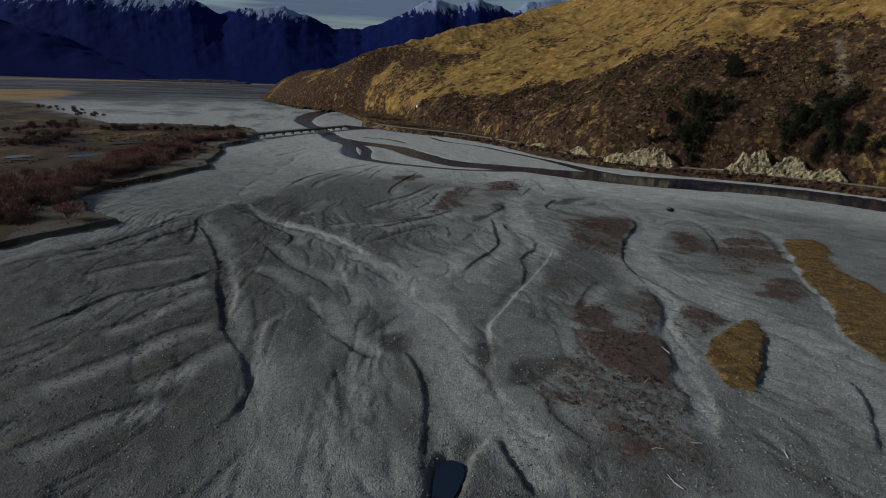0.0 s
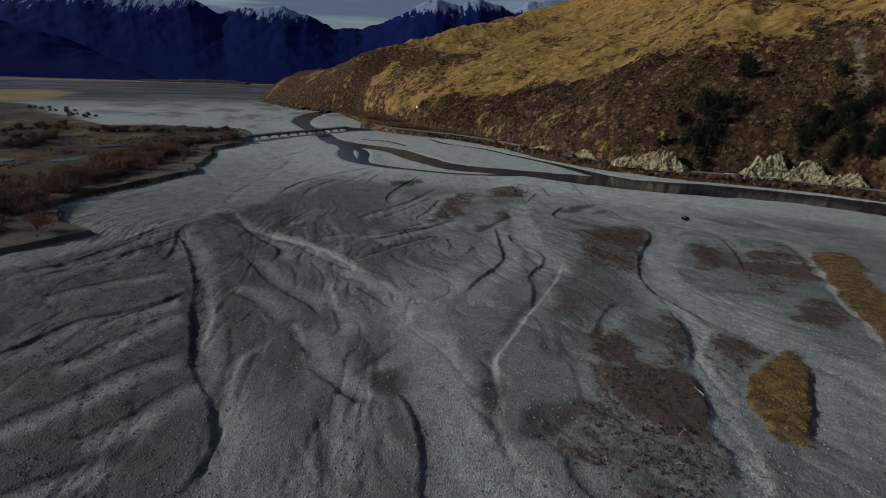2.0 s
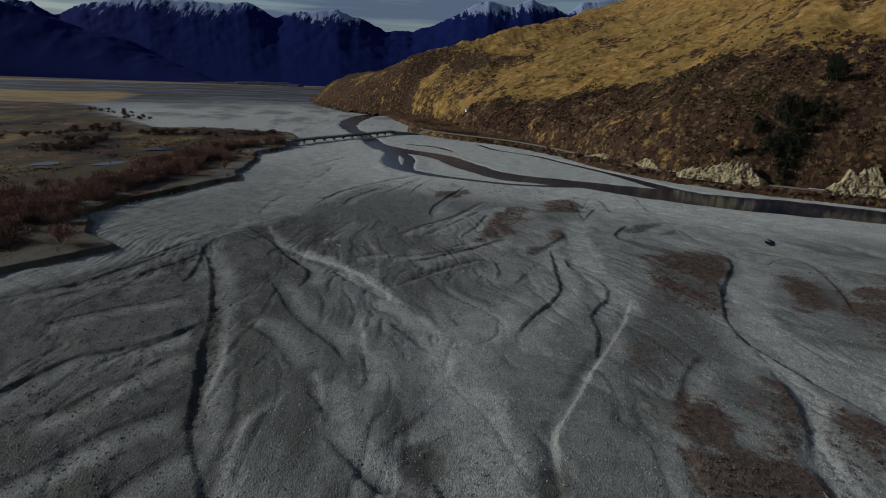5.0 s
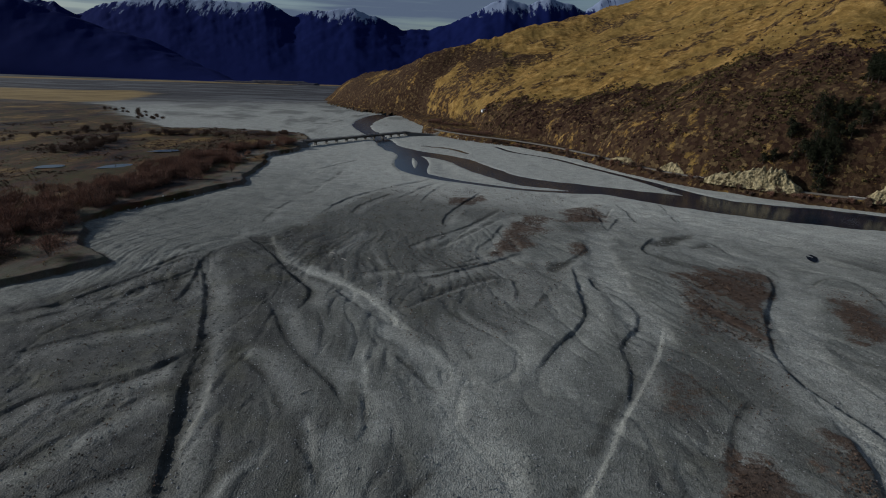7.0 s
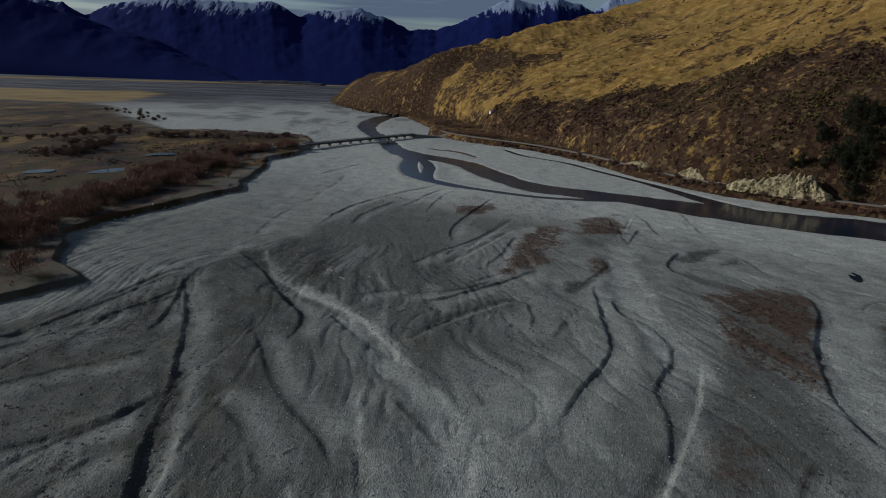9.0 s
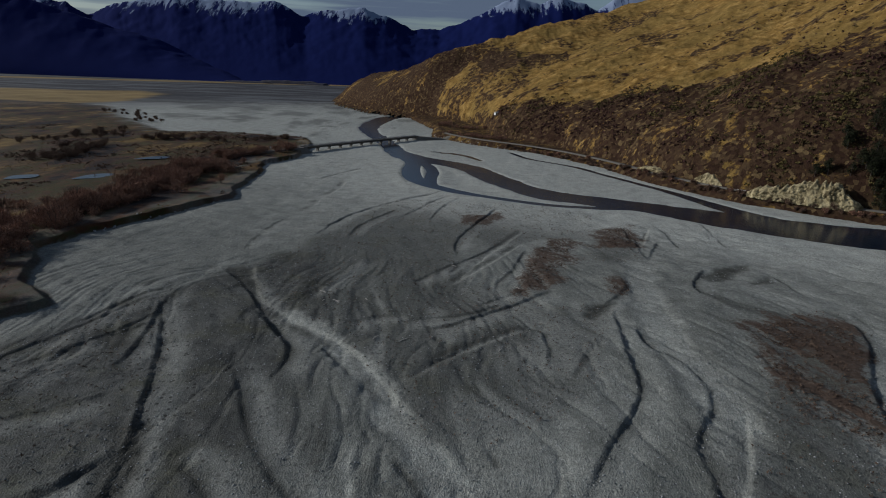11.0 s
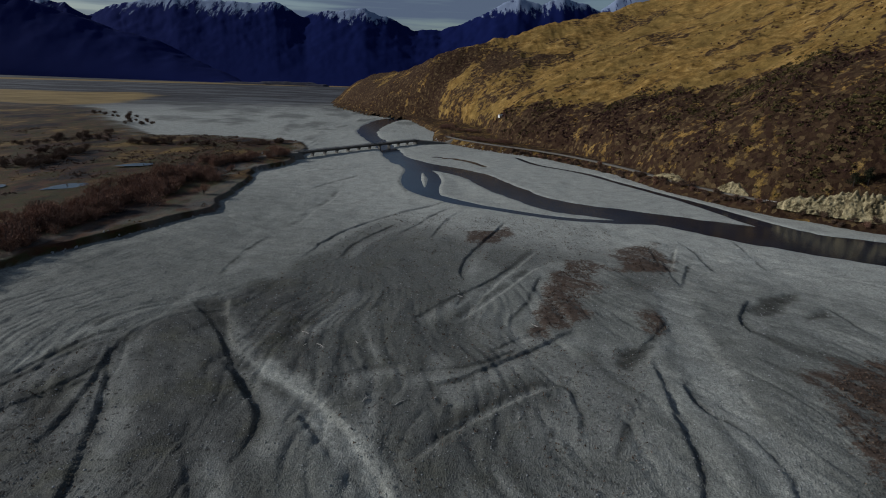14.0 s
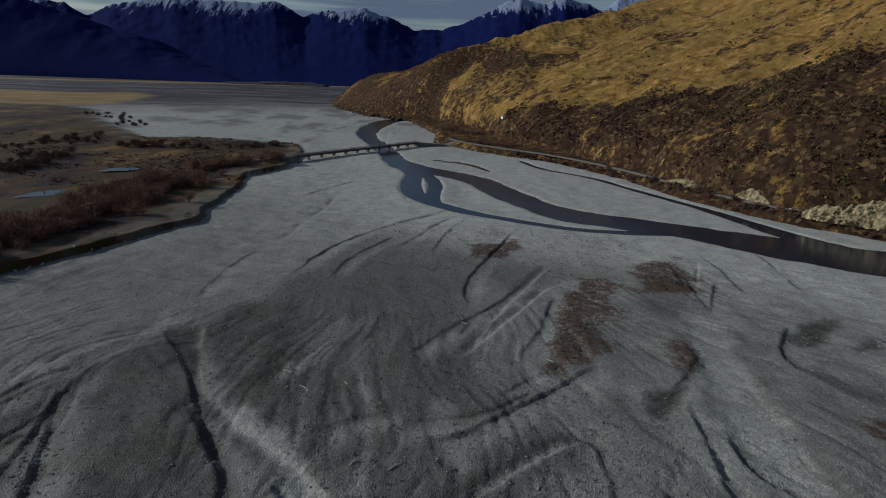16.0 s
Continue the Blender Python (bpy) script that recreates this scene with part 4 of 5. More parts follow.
def build_bridge():
    a, b = Vector((-115.0, 499.0, 0)), Vector((-38.4, 606.5, 0))
    run = (b - a).length
    ang = math.atan2(b.y - a.y, b.x - a.x)
    root = new("bridge")
    root.matrix_world = Matrix.Translation(a) @ Matrix.Rotation(ang, 4, "Z")
    tagged(root, "long low one-lane concrete bridge on many piers across the gravel", "bridge")
    spans, top = 11, 3.7
    bm = bmesh.new()
    box(bm, (run + 6, 4.6, 0.35), (run / 2, 0, top - 0.18))
    bmesh.ops.bevel(bm, geom=bm.edges[:], offset=0.05, segments=1, affect="EDGES")
    part("deck", bm, CONCRETE, root)
    for y in (-1.5, 1.5):
        part("girder", box(bmesh.new(), (run + 2, 0.5, 0.95), (run / 2, y, top - 0.83)), CONCRETE, root)
    for y in (-2.15, 2.15):
        part("kerb", box(bmesh.new(), (run + 6, 0.28, 0.32), (run / 2, y, top + 0.16)), CONCRETE, root)
        rail = bmesh.new()
        box(rail, (run + 4, 0.09, 0.14), (run / 2, y, top + 1.05))
        box(rail, (run + 4, 0.07, 0.10), (run / 2, y, top + 0.70))
        part("handrail", rail, STEEL, root)
    post = None
    for k in range(int(run // 3) + 1):
        for y in (-2.15, 2.15):
            if post is None:
                post = part("rail_post", box(bmesh.new(), (0.14, 0.14, 0.85), (0, 0, 0.425)), CONCRETE, root)
                ob = post
            else:
                ob = new("rail_post", post.data)
                ob.parent = root
            ob.location = (1.0 + 3.0 * k, y, top + 0.30)
    for k in range(1, spans):
        bm = bmesh.new()
        box(bm, (0.75, 3.0, 4.4), (0, 0, 0.2))
        box(bm, (1.1, 4.2, 0.6), (0, 0, top - 1.6))
        bmesh.ops.bevel(bm, geom=bm.edges[:], offset=0.12, segments=2, affect="EDGES")
        ob = part("pier", bm, CONCRETE, root)
        ob.location = (run * k / spans, 0, 0)
    for x in (-0.5, run + 0.5):
        part("abutment", box(bmesh.new(), (2.4, 5.6, 4.6), (x, 0, 0.95)), CONCRETE, root)
    # gravel approaches at both ends
    for name, p, far in (("approach_bank", a, Vector((-152, 458, 0))), ("approach_bank", b, Vector((-2, 622, 0)))):
        d = (far - p).normalized()
        n = Vector((-d.y, d.x, 0))
        v, f = [], []
        for i in range(9):
            t = i / 8
            q = p + (far - p) * t
            zt = 3.62 + (land(q.x, q.y) + 0.35 - 3.62) * t ** 1.2
            w = 2.6
            zb = min(land(q.x, q.y), 1.0) - 1.2
            for off, z in ((-w - (zt - zb) * 1.4, zb), (-w, zt), (w, zt), (w + (zt - zb) * 1.4, zb)):
                v.append(tuple(q + n * off + Vector((0, 0, z))))
            if i:
                for j in range(3):
                    f.append((4 * i - 4 + j, 4 * i - 3 + j, 4 * i + 1 + j, 4 * i + j))
        tagged(new(name, mesh_from(name, v, f, ROAD_MAT)), "gravel ramp leading up to the bridge", "embankment", kind="structure")


def foot_offset(past, lo, hi, step=6.0):
    """Points that follow the hill's foot at a distance past it."""
    line = smoothed([p[:2] for p in FOOT], 2)
    out, carry = [], 0.0
    for i in range(len(line) - 1):
        (ax, ay), (bx, by) = line[i], line[i + 1]
        L = math.hypot(bx - ax, by - ay)
        t = carry
        while t < L:
            x, y = ax + (bx - ax) * t / L, ay + (by - ay) * t / L
            if lo < y < hi:
                out.append((x - (by - ay) / L * past, y + (bx - ax) / L * past, math.atan2(by - ay, bx - ax)))
            t += step
        carry = t - L
    return out


def build_road():
    v, f = [], []
    pts = foot_offset(8.3, 170, 640, 4.0)
    for i, (x, y, a) in enumerate(pts):
        nx, ny = -math.sin(a), math.cos(a)
        for off, dz in ((-2.6, -0.5), (-2.1, 0.02), (0, 0.10), (2.1, 0.02), (2.6, -0.5)):
            v.append((x + nx * off, y + ny * off, 5.15 + dz))
        if i:
            for j in range(4):
                f.append((5 * i - 5 + j, 5 * i - 4 + j, 5 * i + 1 + j, 5 * i + j))
    tagged(new("road", mesh_from("road", v, f, ROAD_MAT, True)), "narrow pale gravel road benched along the foot of the hill", "road", kind="structure")
    # guard rails on the river side
    for lo, hi in ((336, 372), (305, 322)):
        pts = foot_offset(5.6, lo, hi, 3.0)
        root = new("guard_rail")
        tagged(root, "pale steel guard rail on posts beside the gravel road", "guard rail", "road guard rails")
        bm = bmesh.new()
        vs = []
        for x, y, a in pts:
            nx, ny = -math.sin(a), math.cos(a)
            vs.append([bm.verts.new((x + nx * o, y + ny * o, 5.3 + z)) for o, z in ((0.06, 0.45), (-0.06, 0.55), (0.06, 0.68), (-0.06, 0.8), (0.06, 0.9))])
        for p, q in zip(vs, vs[1:]):
            for j in range(4):
                bm.faces.new((p[j], p[j + 1], q[j + 1], q[j]))
        bmesh.ops.solidify(bm, geom=bm.faces[:], thickness=0.05)
        part("rail", bm, WHITE_PAINT, root)
        for x, y, a in pts:
            part("post", box(bmesh.new(), (0.14, 0.14, 1.1), (x, y, 5.5), a), BARK, root)


def crag(name, ends, tall, seed, lean=0.5):
    """A pale craggy cutting with fluted faces and a ragged top, along a line of ground points."""
    rng = np.random.RandomState(seed)
    line = smoothed(ends, 2)
    pts = np.array(line)
    seg = np.hypot(*(pts[1:] - pts[:-1]).T)
    s = np.concatenate([[0], np.cumsum(seg)])
    n_s, n_v = int(s[-1] / 0.4), 44
    S = np.linspace(0, s[-1], n_s)
    bx, by = np.interp(S, s, pts[:, 0]), np.interp(S, s, pts[:, 1])
    tx, ty = np.gradient(bx), np.gradient(by)
    L = np.hypot(tx, ty)
    nx, ny = -ty / L, tx / L
    hs = np.interp(S / s[-1], np.linspace(0, 1, len(tall)), tall)
    hs = hs * (0.55 + 0.85 * fbm(S, S * 0, 4.5, 4, seed, 0.65))
    V = np.linspace(0, 1, n_v)[:, None]
    Sg = np.repeat(S[None], n_v, 0)
    tiny = fbm(Sg * 1.0 + 31, V * hs[None], 0.9, 3, seed + 9, 0.7) - 0.5
    flute = 1 - np.abs(fbm(Sg + 2.5 * V, V * 5, 5.5, 5, seed + 3, 0.65) - 0.5) * 2
    lump = fbm(Sg, V * hs[None], 2.0, 3, seed + 7) - 0.5
    edge = smooth01(np.minimum(S, s[-1] - S), 0, 5)[None]
    back = V * hs[None] * lean - (flute - 0.62) * 2.2 * edge * (0.35 + V * (1.4 - V)) - lump * 1.5 - tiny * 2.0 + 1.2 * (1 - edge) + smooth01(V, 0.9, 1.0) * 3.0
    X, Y = bx[None] + nx[None] * back, by[None] + ny[None] * back
    z0 = np.array([4.6 for _ in S])
    Z = z0[None] - 0.8 + V * (hs[None] + 0.8) + lump * 0.5
    ob = new(name, grid_mesh(name, X, Y, Z, ROCK))
    return tagged(ob, "pale crumbling rock bluff with ragged top above the road", "bluff", kind="structure")


# ---- plants ----
def leaf_cloud(rng, centres, count, size, spread_, flat=0.6):
    """Loose leaf clumps, each one a small bent quad, about the centres."""
    v, f = [], []
    for _ in range(count):
        c = centres[rng.randint(len(centres))]
        d = rng.normal(size=3)
        d /= np.linalg.norm(d) + 1e-9
        p = np.array(c[:3]) + d * c[3] * spread_ * (0.55 + 0.45 * rng.rand())
        a = rng.normal(size=3)
        a /= np.linalg.norm(a)
        b = np.cross(a, d) if rng.rand() < flat else rng.normal(size=3)
        b /= np.linalg.norm(b) + 1e-9
        s1, s2 = size * (0.5 + rng.rand()), size * (0.4 + 0.7 * rng.rand())
        k = len(v)
        v += [tuple(p - a * s1 - b * s2 * 0.4), tuple(p + b * s2), tuple(p + a * s1 - b * s2 * 0.3), tuple(p - b * s2 + d * size * 0.4)]
        f.append((k, k + 1, k + 2, k + 3))
    return v, f


def stem(bm, a, b, r0, r1, sides=6):
    a, b = Vector(a), Vector(b)
    q = (b - a).to_track_quat("Z", "Y").to_matrix()
    rings = []
    for p, r in ((a, r0), (b, r1)):
        rings.append([bm.verts.new(p + q @ Vector((math.cos(2 * math.pi * i / sides) * r, math.sin(2 * math.pi * i / sides) * r, 0))) for i in range(sides)])
    for i in range(sides):
        j = (i + 1) % sides
        bm.faces.new((rings[0][i], rings[0][j], rings[1][j], rings[1][i]))
    bm.faces.new(rings[1])


def branch(bm, foot, points, radii, sides=5):
    """A tapering bough that springs from one shared foot and bends through the points."""
    last = None
    for p, r in zip(points, radii):
        ring = [bm.verts.new((p[0] + math.cos(2 * math.pi * i / sides) * r, p[1] + math.sin(2 * math.pi * i / sides) * r, p[2])) for i in range(sides)]
        for i in range(sides):
            j = (i + 1) % sides
            bm.faces.new((last[i], last[j], ring[j], ring[i]) if last else (foot, ring[j], ring[i]))
        last = ring
    bm.faces.new(last)


def make_willow(seed, tall, mat, label, group, name="willow"):
    """A leafless many-stemmed willow: low forking stems under a haze of upright twigs."""
    rng = np.random.RandomState(seed)
    root = new(name)
    tagged(root, label, name.replace("bank_", ""), group)
    bm = bmesh.new()
    foot = bm.verts.new((0, 0, -0.6))
    for k in range(7):
        a = 2 * math.pi * k / 7 + rng.rand()
        r = tall * (0.12 + 0.22 * rng.rand())
        mid = (math.cos(a) * r * 0.5, math.sin(a) * r * 0.5, tall * 0.3)
        tip = (math.cos(a) * r, math.sin(a) * r, tall * (0.55 + 0.2 * rng.rand()))
        branch(bm, foot, (mid, tip), (0.11, 0.035))
    part("trunk", bm, BARK, root)
    v, f = [], []
    lobes = [(rng.normal() * tall * 0.22, rng.normal() * tall * 0.22, tall * (0.16 + 0.42 * rng.rand()), tall * (0.2 + 0.14 * rng.rand())) for _ in range(11)]
    for _ in range(900):
        c = lobes[rng.randint(len(lobes))]
        d = rng.normal(size=3)
        d /= np.linalg.norm(d)
        p = np.array(c[:3]) + d * c[3] * rng.rand() ** 0.5 * np.array((1.1, 1.1, 1.0))
        p[2] = abs(p[2]) * 0.97
        out = d * 0.7 + np.array((0, 0, 0.4)) + rng.normal(size=3) * 0.7
        out /= np.linalg.norm(out)
        L = 0.30 + 0.6 * rng.rand()
        w = np.cross(out, rng.normal(size=3))
        w /= np.linalg.norm(w)
        wd = 0.03 + 0.05 * rng.rand()
        k = len(v)
        v += [tuple(p - w * wd), tuple(p + w * wd), tuple(p + out * L + w * wd * 0.4), tuple(p + out * L * 1.1 - w * wd * 0.6)]
        f.append((k, k + 1, k + 2, k + 3))
    crown = new("crown", mesh_from("crown", v, f, mat))
    crown.parent = root
    return root


def make_beech(seed, tall):
    """A dark evergreen tree: a tapered trunk, limbs and an uneven crown."""
    rng = np.random.RandomState(seed)
    root = new("evergreen_tree")
    tagged(root, "dark evergreen tree standing in a gully of the hillside", "tree", "evergreens on the hillside")
    bm = bmesh.new()
    stem(bm, (0, 0, -1.0), (0.2, 0.1, tall * 0.45), 0.32, 0.2, 8)
    stem(bm, (0.2, 0.1, tall * 0.45), (0.1, -0.1, tall * 0.9), 0.2, 0.05, 8)
    centres = []
    for k in range(13):
        a, h = rng.rand() * 6.28, 0.25 + 0.7 * k / 13
        r = tall * 0.30 * (1.15 - h) * (0.6 + 0.7 * rng.rand())
        c = (math.cos(a) * r, math.sin(a) * r, tall * h)
        stem(bm, (0.1, 0, tall * h * 0.8), c, 0.09, 0.03, 5)
        centres.append((*c, tall * (0.13 + 0.08 * rng.rand())))
    part("trunk", bm, BARK, root)
    v, f = leaf_cloud(rng, centres, 1000, 0.34, 1.1)
    crown = new("crown", mesh_from("crown", v, f, BEECH_MAT))
    crown.parent = root
    return root


def place(made, spots, rng, lo=0.75, hi=1.25):
    """Set copies of the made kinds on the land at the spots."""
    heights = lands(spots)
    for (x, y), z in zip(spots, heights):
        kind = made[rng.randint(len(made))]
        s = lo + (hi - lo) * rng.rand()
        m = Matrix.Translation((x, y, z - 0.05)) @ Matrix.Rotation(rng.rand() * 6.28, 4, "Z")
        ob = copy_thing(kind, m)
        ob.scale = (s, s, s * (0.85 + 0.3 * rng.rand()))
    for kind in made:
        for o in (*kind.children_recursive, kind):
            bpy.data.objects.remove(o)


def along(line, half, count, rng):
    pts = np.array(line, float)
    seg = np.hypot(*(pts[1:] - pts[:-1]).T)
    s = np.concatenate([[0], np.cumsum(seg)])
    out = []
    for _ in range(count):
        t = rng.rand() * s[-1]
        out.append((float(np.interp(t, s, pts[:, 0]) + rng.normal() * half * 0.6), float(np.interp(t, s, pts[:, 1]) + rng.normal() * half * 0.6)))
    return out


def build_willows():
    rng = np.random.RandomState(5)
    red = [make_willow(100 + k, 5.0 + 0.6 * k, WILLOW_MAT, "leafless reddish-brown willow on the grassy river terrace", "willows on the terrace") for k in range(4)]
    spots = along([(-150, 196), (-150, 235), (-150, 262), (-151, 309), (-150, 346), (-148, 385), (-147, 410)], 12, 250, rng)
    spots += along([(-168, 200), (-180, 250), (-176, 300)], 12, 30, rng)
    spots += along([(-160, 433), (-146, 454), (-128, 482), (-121, 497)], 5, 34, rng)
    spots += [(-112.5, 345), (-121, 357), (-132, 262), (-127, 215), (-118, 203), (-134, 228)]
    place(red, [p for p in spots if inside(np.array([p[0]]), np.array([p[1]]), TERRACE)[0] > 3.0], rng, 0.85, 1.45)
    grey = [make_willow(200 + k, 4.2 + 0.5 * k, WILLOW_GREY, "leafless grey-brown shrub on the wet meadow", "shrubs on the meadow", "shrub") for k in range(3)]
    spots = along([(-254, 405), (-250, 434), (-268, 480)], 12, 40, rng) + along([(-252, 524), (-222, 534), (-190, 528)], 6, 26, rng)
    spots += along([(-170, 540), (-150, 560), (-135, 575)], 6, 14, rng) + along([(-330, 470), (-300, 540), (-330, 600)], 18, 26, rng)
    spots += along([(-470, 830), (-400, 760), (-330, 690)], 14, 24, rng)
    place(grey, spots, rng)
    rust = [make_willow(300 + k, 4.6 + 0.5 * k, WILLOW_MAT, "leafless rust-coloured willow on the bank near the bridge", "willows by the bridge") for k in range(3)]
    spots = along([(-14, 766), (-10, 720), (5, 690), (36, 700)], 9, 34, rng) + along([(-12, 632), (1, 624), (23, 604), (50, 585)], 7, 34, rng)
    place(rust, spots, rng, 0.6, 1.0)
    low = [make_willow(400 + k, 2.4 + 0.4 * k, WILLOW_GREY if k else WILLOW_MAT, "low bare brown shrub on the river bank", "shrubs along the bank", "bank_shrub") for k in range(3)]
    spots = []
    for x, y, _ in foot_offset(3.0, 225, 560, 3.2):
        spots.append((x + rng.normal() * 1.0, y + rng.normal() * 1.0))
    place(low, spots, rng, 0.6, 1.25)


def build_evergreens():
    rng = np.random.RandomState(8)
    kinds = [make_beech(500 + k, 9.5 + 1.2 * k) for k in range(4)]
    spots = [(202, 341), (195, 350), (187, 355), (183, 358), (206, 340), (205, 344), (199, 350), (210, 345), (215, 347), (219, 344), (225, 346),
             (226, 355), (230, 347), (249, 313), (253, 314), (258, 312), (252, 318), (258, 317), (263, 311), (266, 304), (270, 299), (274, 292),
             (278, 290), (283, 283), (280, 292), (275, 300), (272, 306), (272, 321), (276, 309), (287, 281), (264, 302), (208, 338), (211, 349), (201, 345)]
    spots += [(x + rng.normal() * 3, y + rng.normal() * 3) for x, y in spots[13:31]]
    clumps = [(242, 370), (249, 381), (217, 358), (212, 360), (197, 358), (204, 342), (200, 348), (207, 345), (269, 315), (258, 315), (271, 302), (280, 291),
              (266, 300), (283, 334), (280, 306), (265, 316), (274, 295), (245, 374), (222, 360)]
    spots += [(x + rng.normal() * 2.6, y + rng.normal() * 2.6) for x, y in clumps for _ in range(3)]
    place(kinds, spots, rng, 0.55, 0.95)


def scatter(name, mat, spots, count, size, rise, seed, label, category):
    """One loose mass of small bent leaves, in clumps at the spots (x, y, z, radius)."""
    rng = np.random.RandomState(seed)
    P = np.asarray(spots, float)
    n = len(P)
    d = rng.normal(size=(n, count, 3))
    d /= np.linalg.norm(d, axis=2, keepdims=True)
    d[..., 2] = np.abs(d[..., 2]) * rise
    c = P[:, None, :3] + d * P[:, None, 3:4] * (0.45 + 0.55 * rng.rand(n, count, 1))
    a = rng.normal(size=(n, count, 3))
    a /= np.linalg.norm(a, axis=2, keepdims=True)
    b = np.cross(a, d + 0.3 * rng.normal(size=d.shape))
    b /= np.linalg.norm(b, axis=2, keepdims=True) + 1e-9
    s = size * (0.5 + rng.rand(n, count, 1)) * P[:, None, 3:4]
    quad = np.stack([c - a * s, c + b * s * 0.8, c + a * s, c - b * s * 0.8 + d * s * 0.5], 2).reshape(-1, 3)
    me = bpy.data.meshes.new(name)
    k = len(quad)
    me.vertices.add(k)
    me.vertices.foreach_set("co", quad.astype(np.float32).ravel())
    me.loops.add(k)
    me.loops.foreach_set("vertex_index", np.arange(k, dtype=np.int32))
    me.polygons.add(k // 4)
    me.polygons.foreach_set("loop_start", np.arange(0, k, 4, dtype=np.int32))
    me.polygons.foreach_set("loop_total", np.full(k // 4, 4, dtype=np.int32))
    me.materials.append(mat)
    me.update(calc_edges=True)
    return tagged(new(name, me), label, category, kind="stuff")


def build_hill_scrub():
    rng = np.random.RandomState(21)
    x, y = rng.uniform(-60, 420, 130000), rng.uniform(190, 760, 130000)
    z, past, up = hill_height(x, y)
    limit = scrub_limit(x, y)
    want = smooth01(limit - z, -12, 8) * smooth01(fbm(x, y, 20.0, 4, 52), 0.30, 0.54) * smooth01(fbm(x, y, 6.0, 3, 58), 0.35, 0.55)
    want = np.maximum(want, 0.05 * smooth01(fbm(x, y, 40.0, 4, 53), 0.5, 0.66))
    ok = (up > 0.8) & (z < 175) & (rng.rand(len(x)) < want + 0.004)
    x, y, z = x[ok], y[ok], z[ok]
    tone = fbm(x, y, 35.0, 3, 57) + rng.normal(size=len(x)) * 0.06
    olive = tone + smooth01(370 - y, 0, 60) * 0.12 > 0.54
    r = 0.55 + 1.15 * rng.rand(len(x)) ** 2
    P = np.stack([x, y, z - 0.15, r], 1)
    scatter("hill_scrub", SCRUB_MAT, P[~olive][:12000], 10, 0.40, 0.9, 22, "dark maroon-brown scrub bushes covering the lower hillside", "scrub")
    scatter("olive_scrub", OLIVE_MAT, P[olive][:10000], 10, 0.40, 0.9, 23, "olive-brown scrub bushes covering the lower hillside", "scrub")


def build_bed_growth():
    rng = np.random.RandomState(31)
    def fill(polys, n, lo, hi, pad=1.5):
        out = []
        for p in polys:
            px, py = [q[0] for q in p], [q[1] for q in p]
            area = (max(px) - min(px)) * (max(py) - min(py))
            k = int(n * area)
            x, y = rng.uniform(min(px) - 3, max(px) + 3, k), rng.uniform(min(py) - 3, max(py) + 3, k)
            d = inside(x, y, p) + (fbm(x, y, 7.0, 4, 14) - 0.5) * 5
            m = (d > 0) & (fbm(x, y, 2.5, 3, 77) > 0.42)
            z = ground_height(x[m], y[m])[0] + 0.2
            out.append(np.stack([x[m], y[m], z, lo + (hi - lo) * rng.rand(m.sum())], 1))
        return np.concatenate(out)
    scatter("dead_scrub", DEAD_MAT, fill(SCRUB, 1.5, 0.2, 0.55), 7, 0.30, 0.8, 32, "dead brown matted scrub on the gravel bars", "scrub")
    scatter("bar_scrub", DEAD_MAT, fill(BARS, 0.40, 0.12, 0.42), 5, 0.36, 0.7, 34, "sparse dark scrub sprigs on the older gravel bars", "scrub")
    scatter("yellow_tussock", TUSSOCK_MAT, fill(GRASS, 4.0, 0.15, 0.42), 8, 0.34, 1.1, 33, "yellow dry tussock grass on gravel islands", "grass")


def build_meadow_growth():
    rng = np.random.RandomState(36)
    x, y = rng.uniform(-420, -100, 60000), rng.uniform(120, 620, 60000)
    t = inside(x, y, TERRACE)
    want = smooth01(fbm(x, y, 30.0, 4, 37), 0.42, 0.62) * (0.35 + 0.65 * smooth01(fbm(x, y, 7.0, 3, 38), 0.4, 0.6))
    ok = (t > 2.0) & (rng.rand(len(x)) < want * 0.9)
    x, y = x[ok], y[ok]
    z = ground_height(x, y)[0]
    P = np.stack([x, y, z - 0.1, 0.35 + 0.9 * rng.rand(len(x)) ** 2], 1)
    straw = fbm(x, y, 24.0, 3, 39) > 0.53
    scatter("meadow_scrub", WILLOW_GREY, P[~straw][:10000], 9, 0.34, 0.9, 40, "low dark brown scrub and rushes over the meadow", "scrub")
    P[:, 3] *= 0.6
    scatter("meadow_grass", TUSSOCK_MAT, P[straw][:5000], 8, 0.34, 0.8, 42, "dry yellow grass tufts over the meadow", "grass")


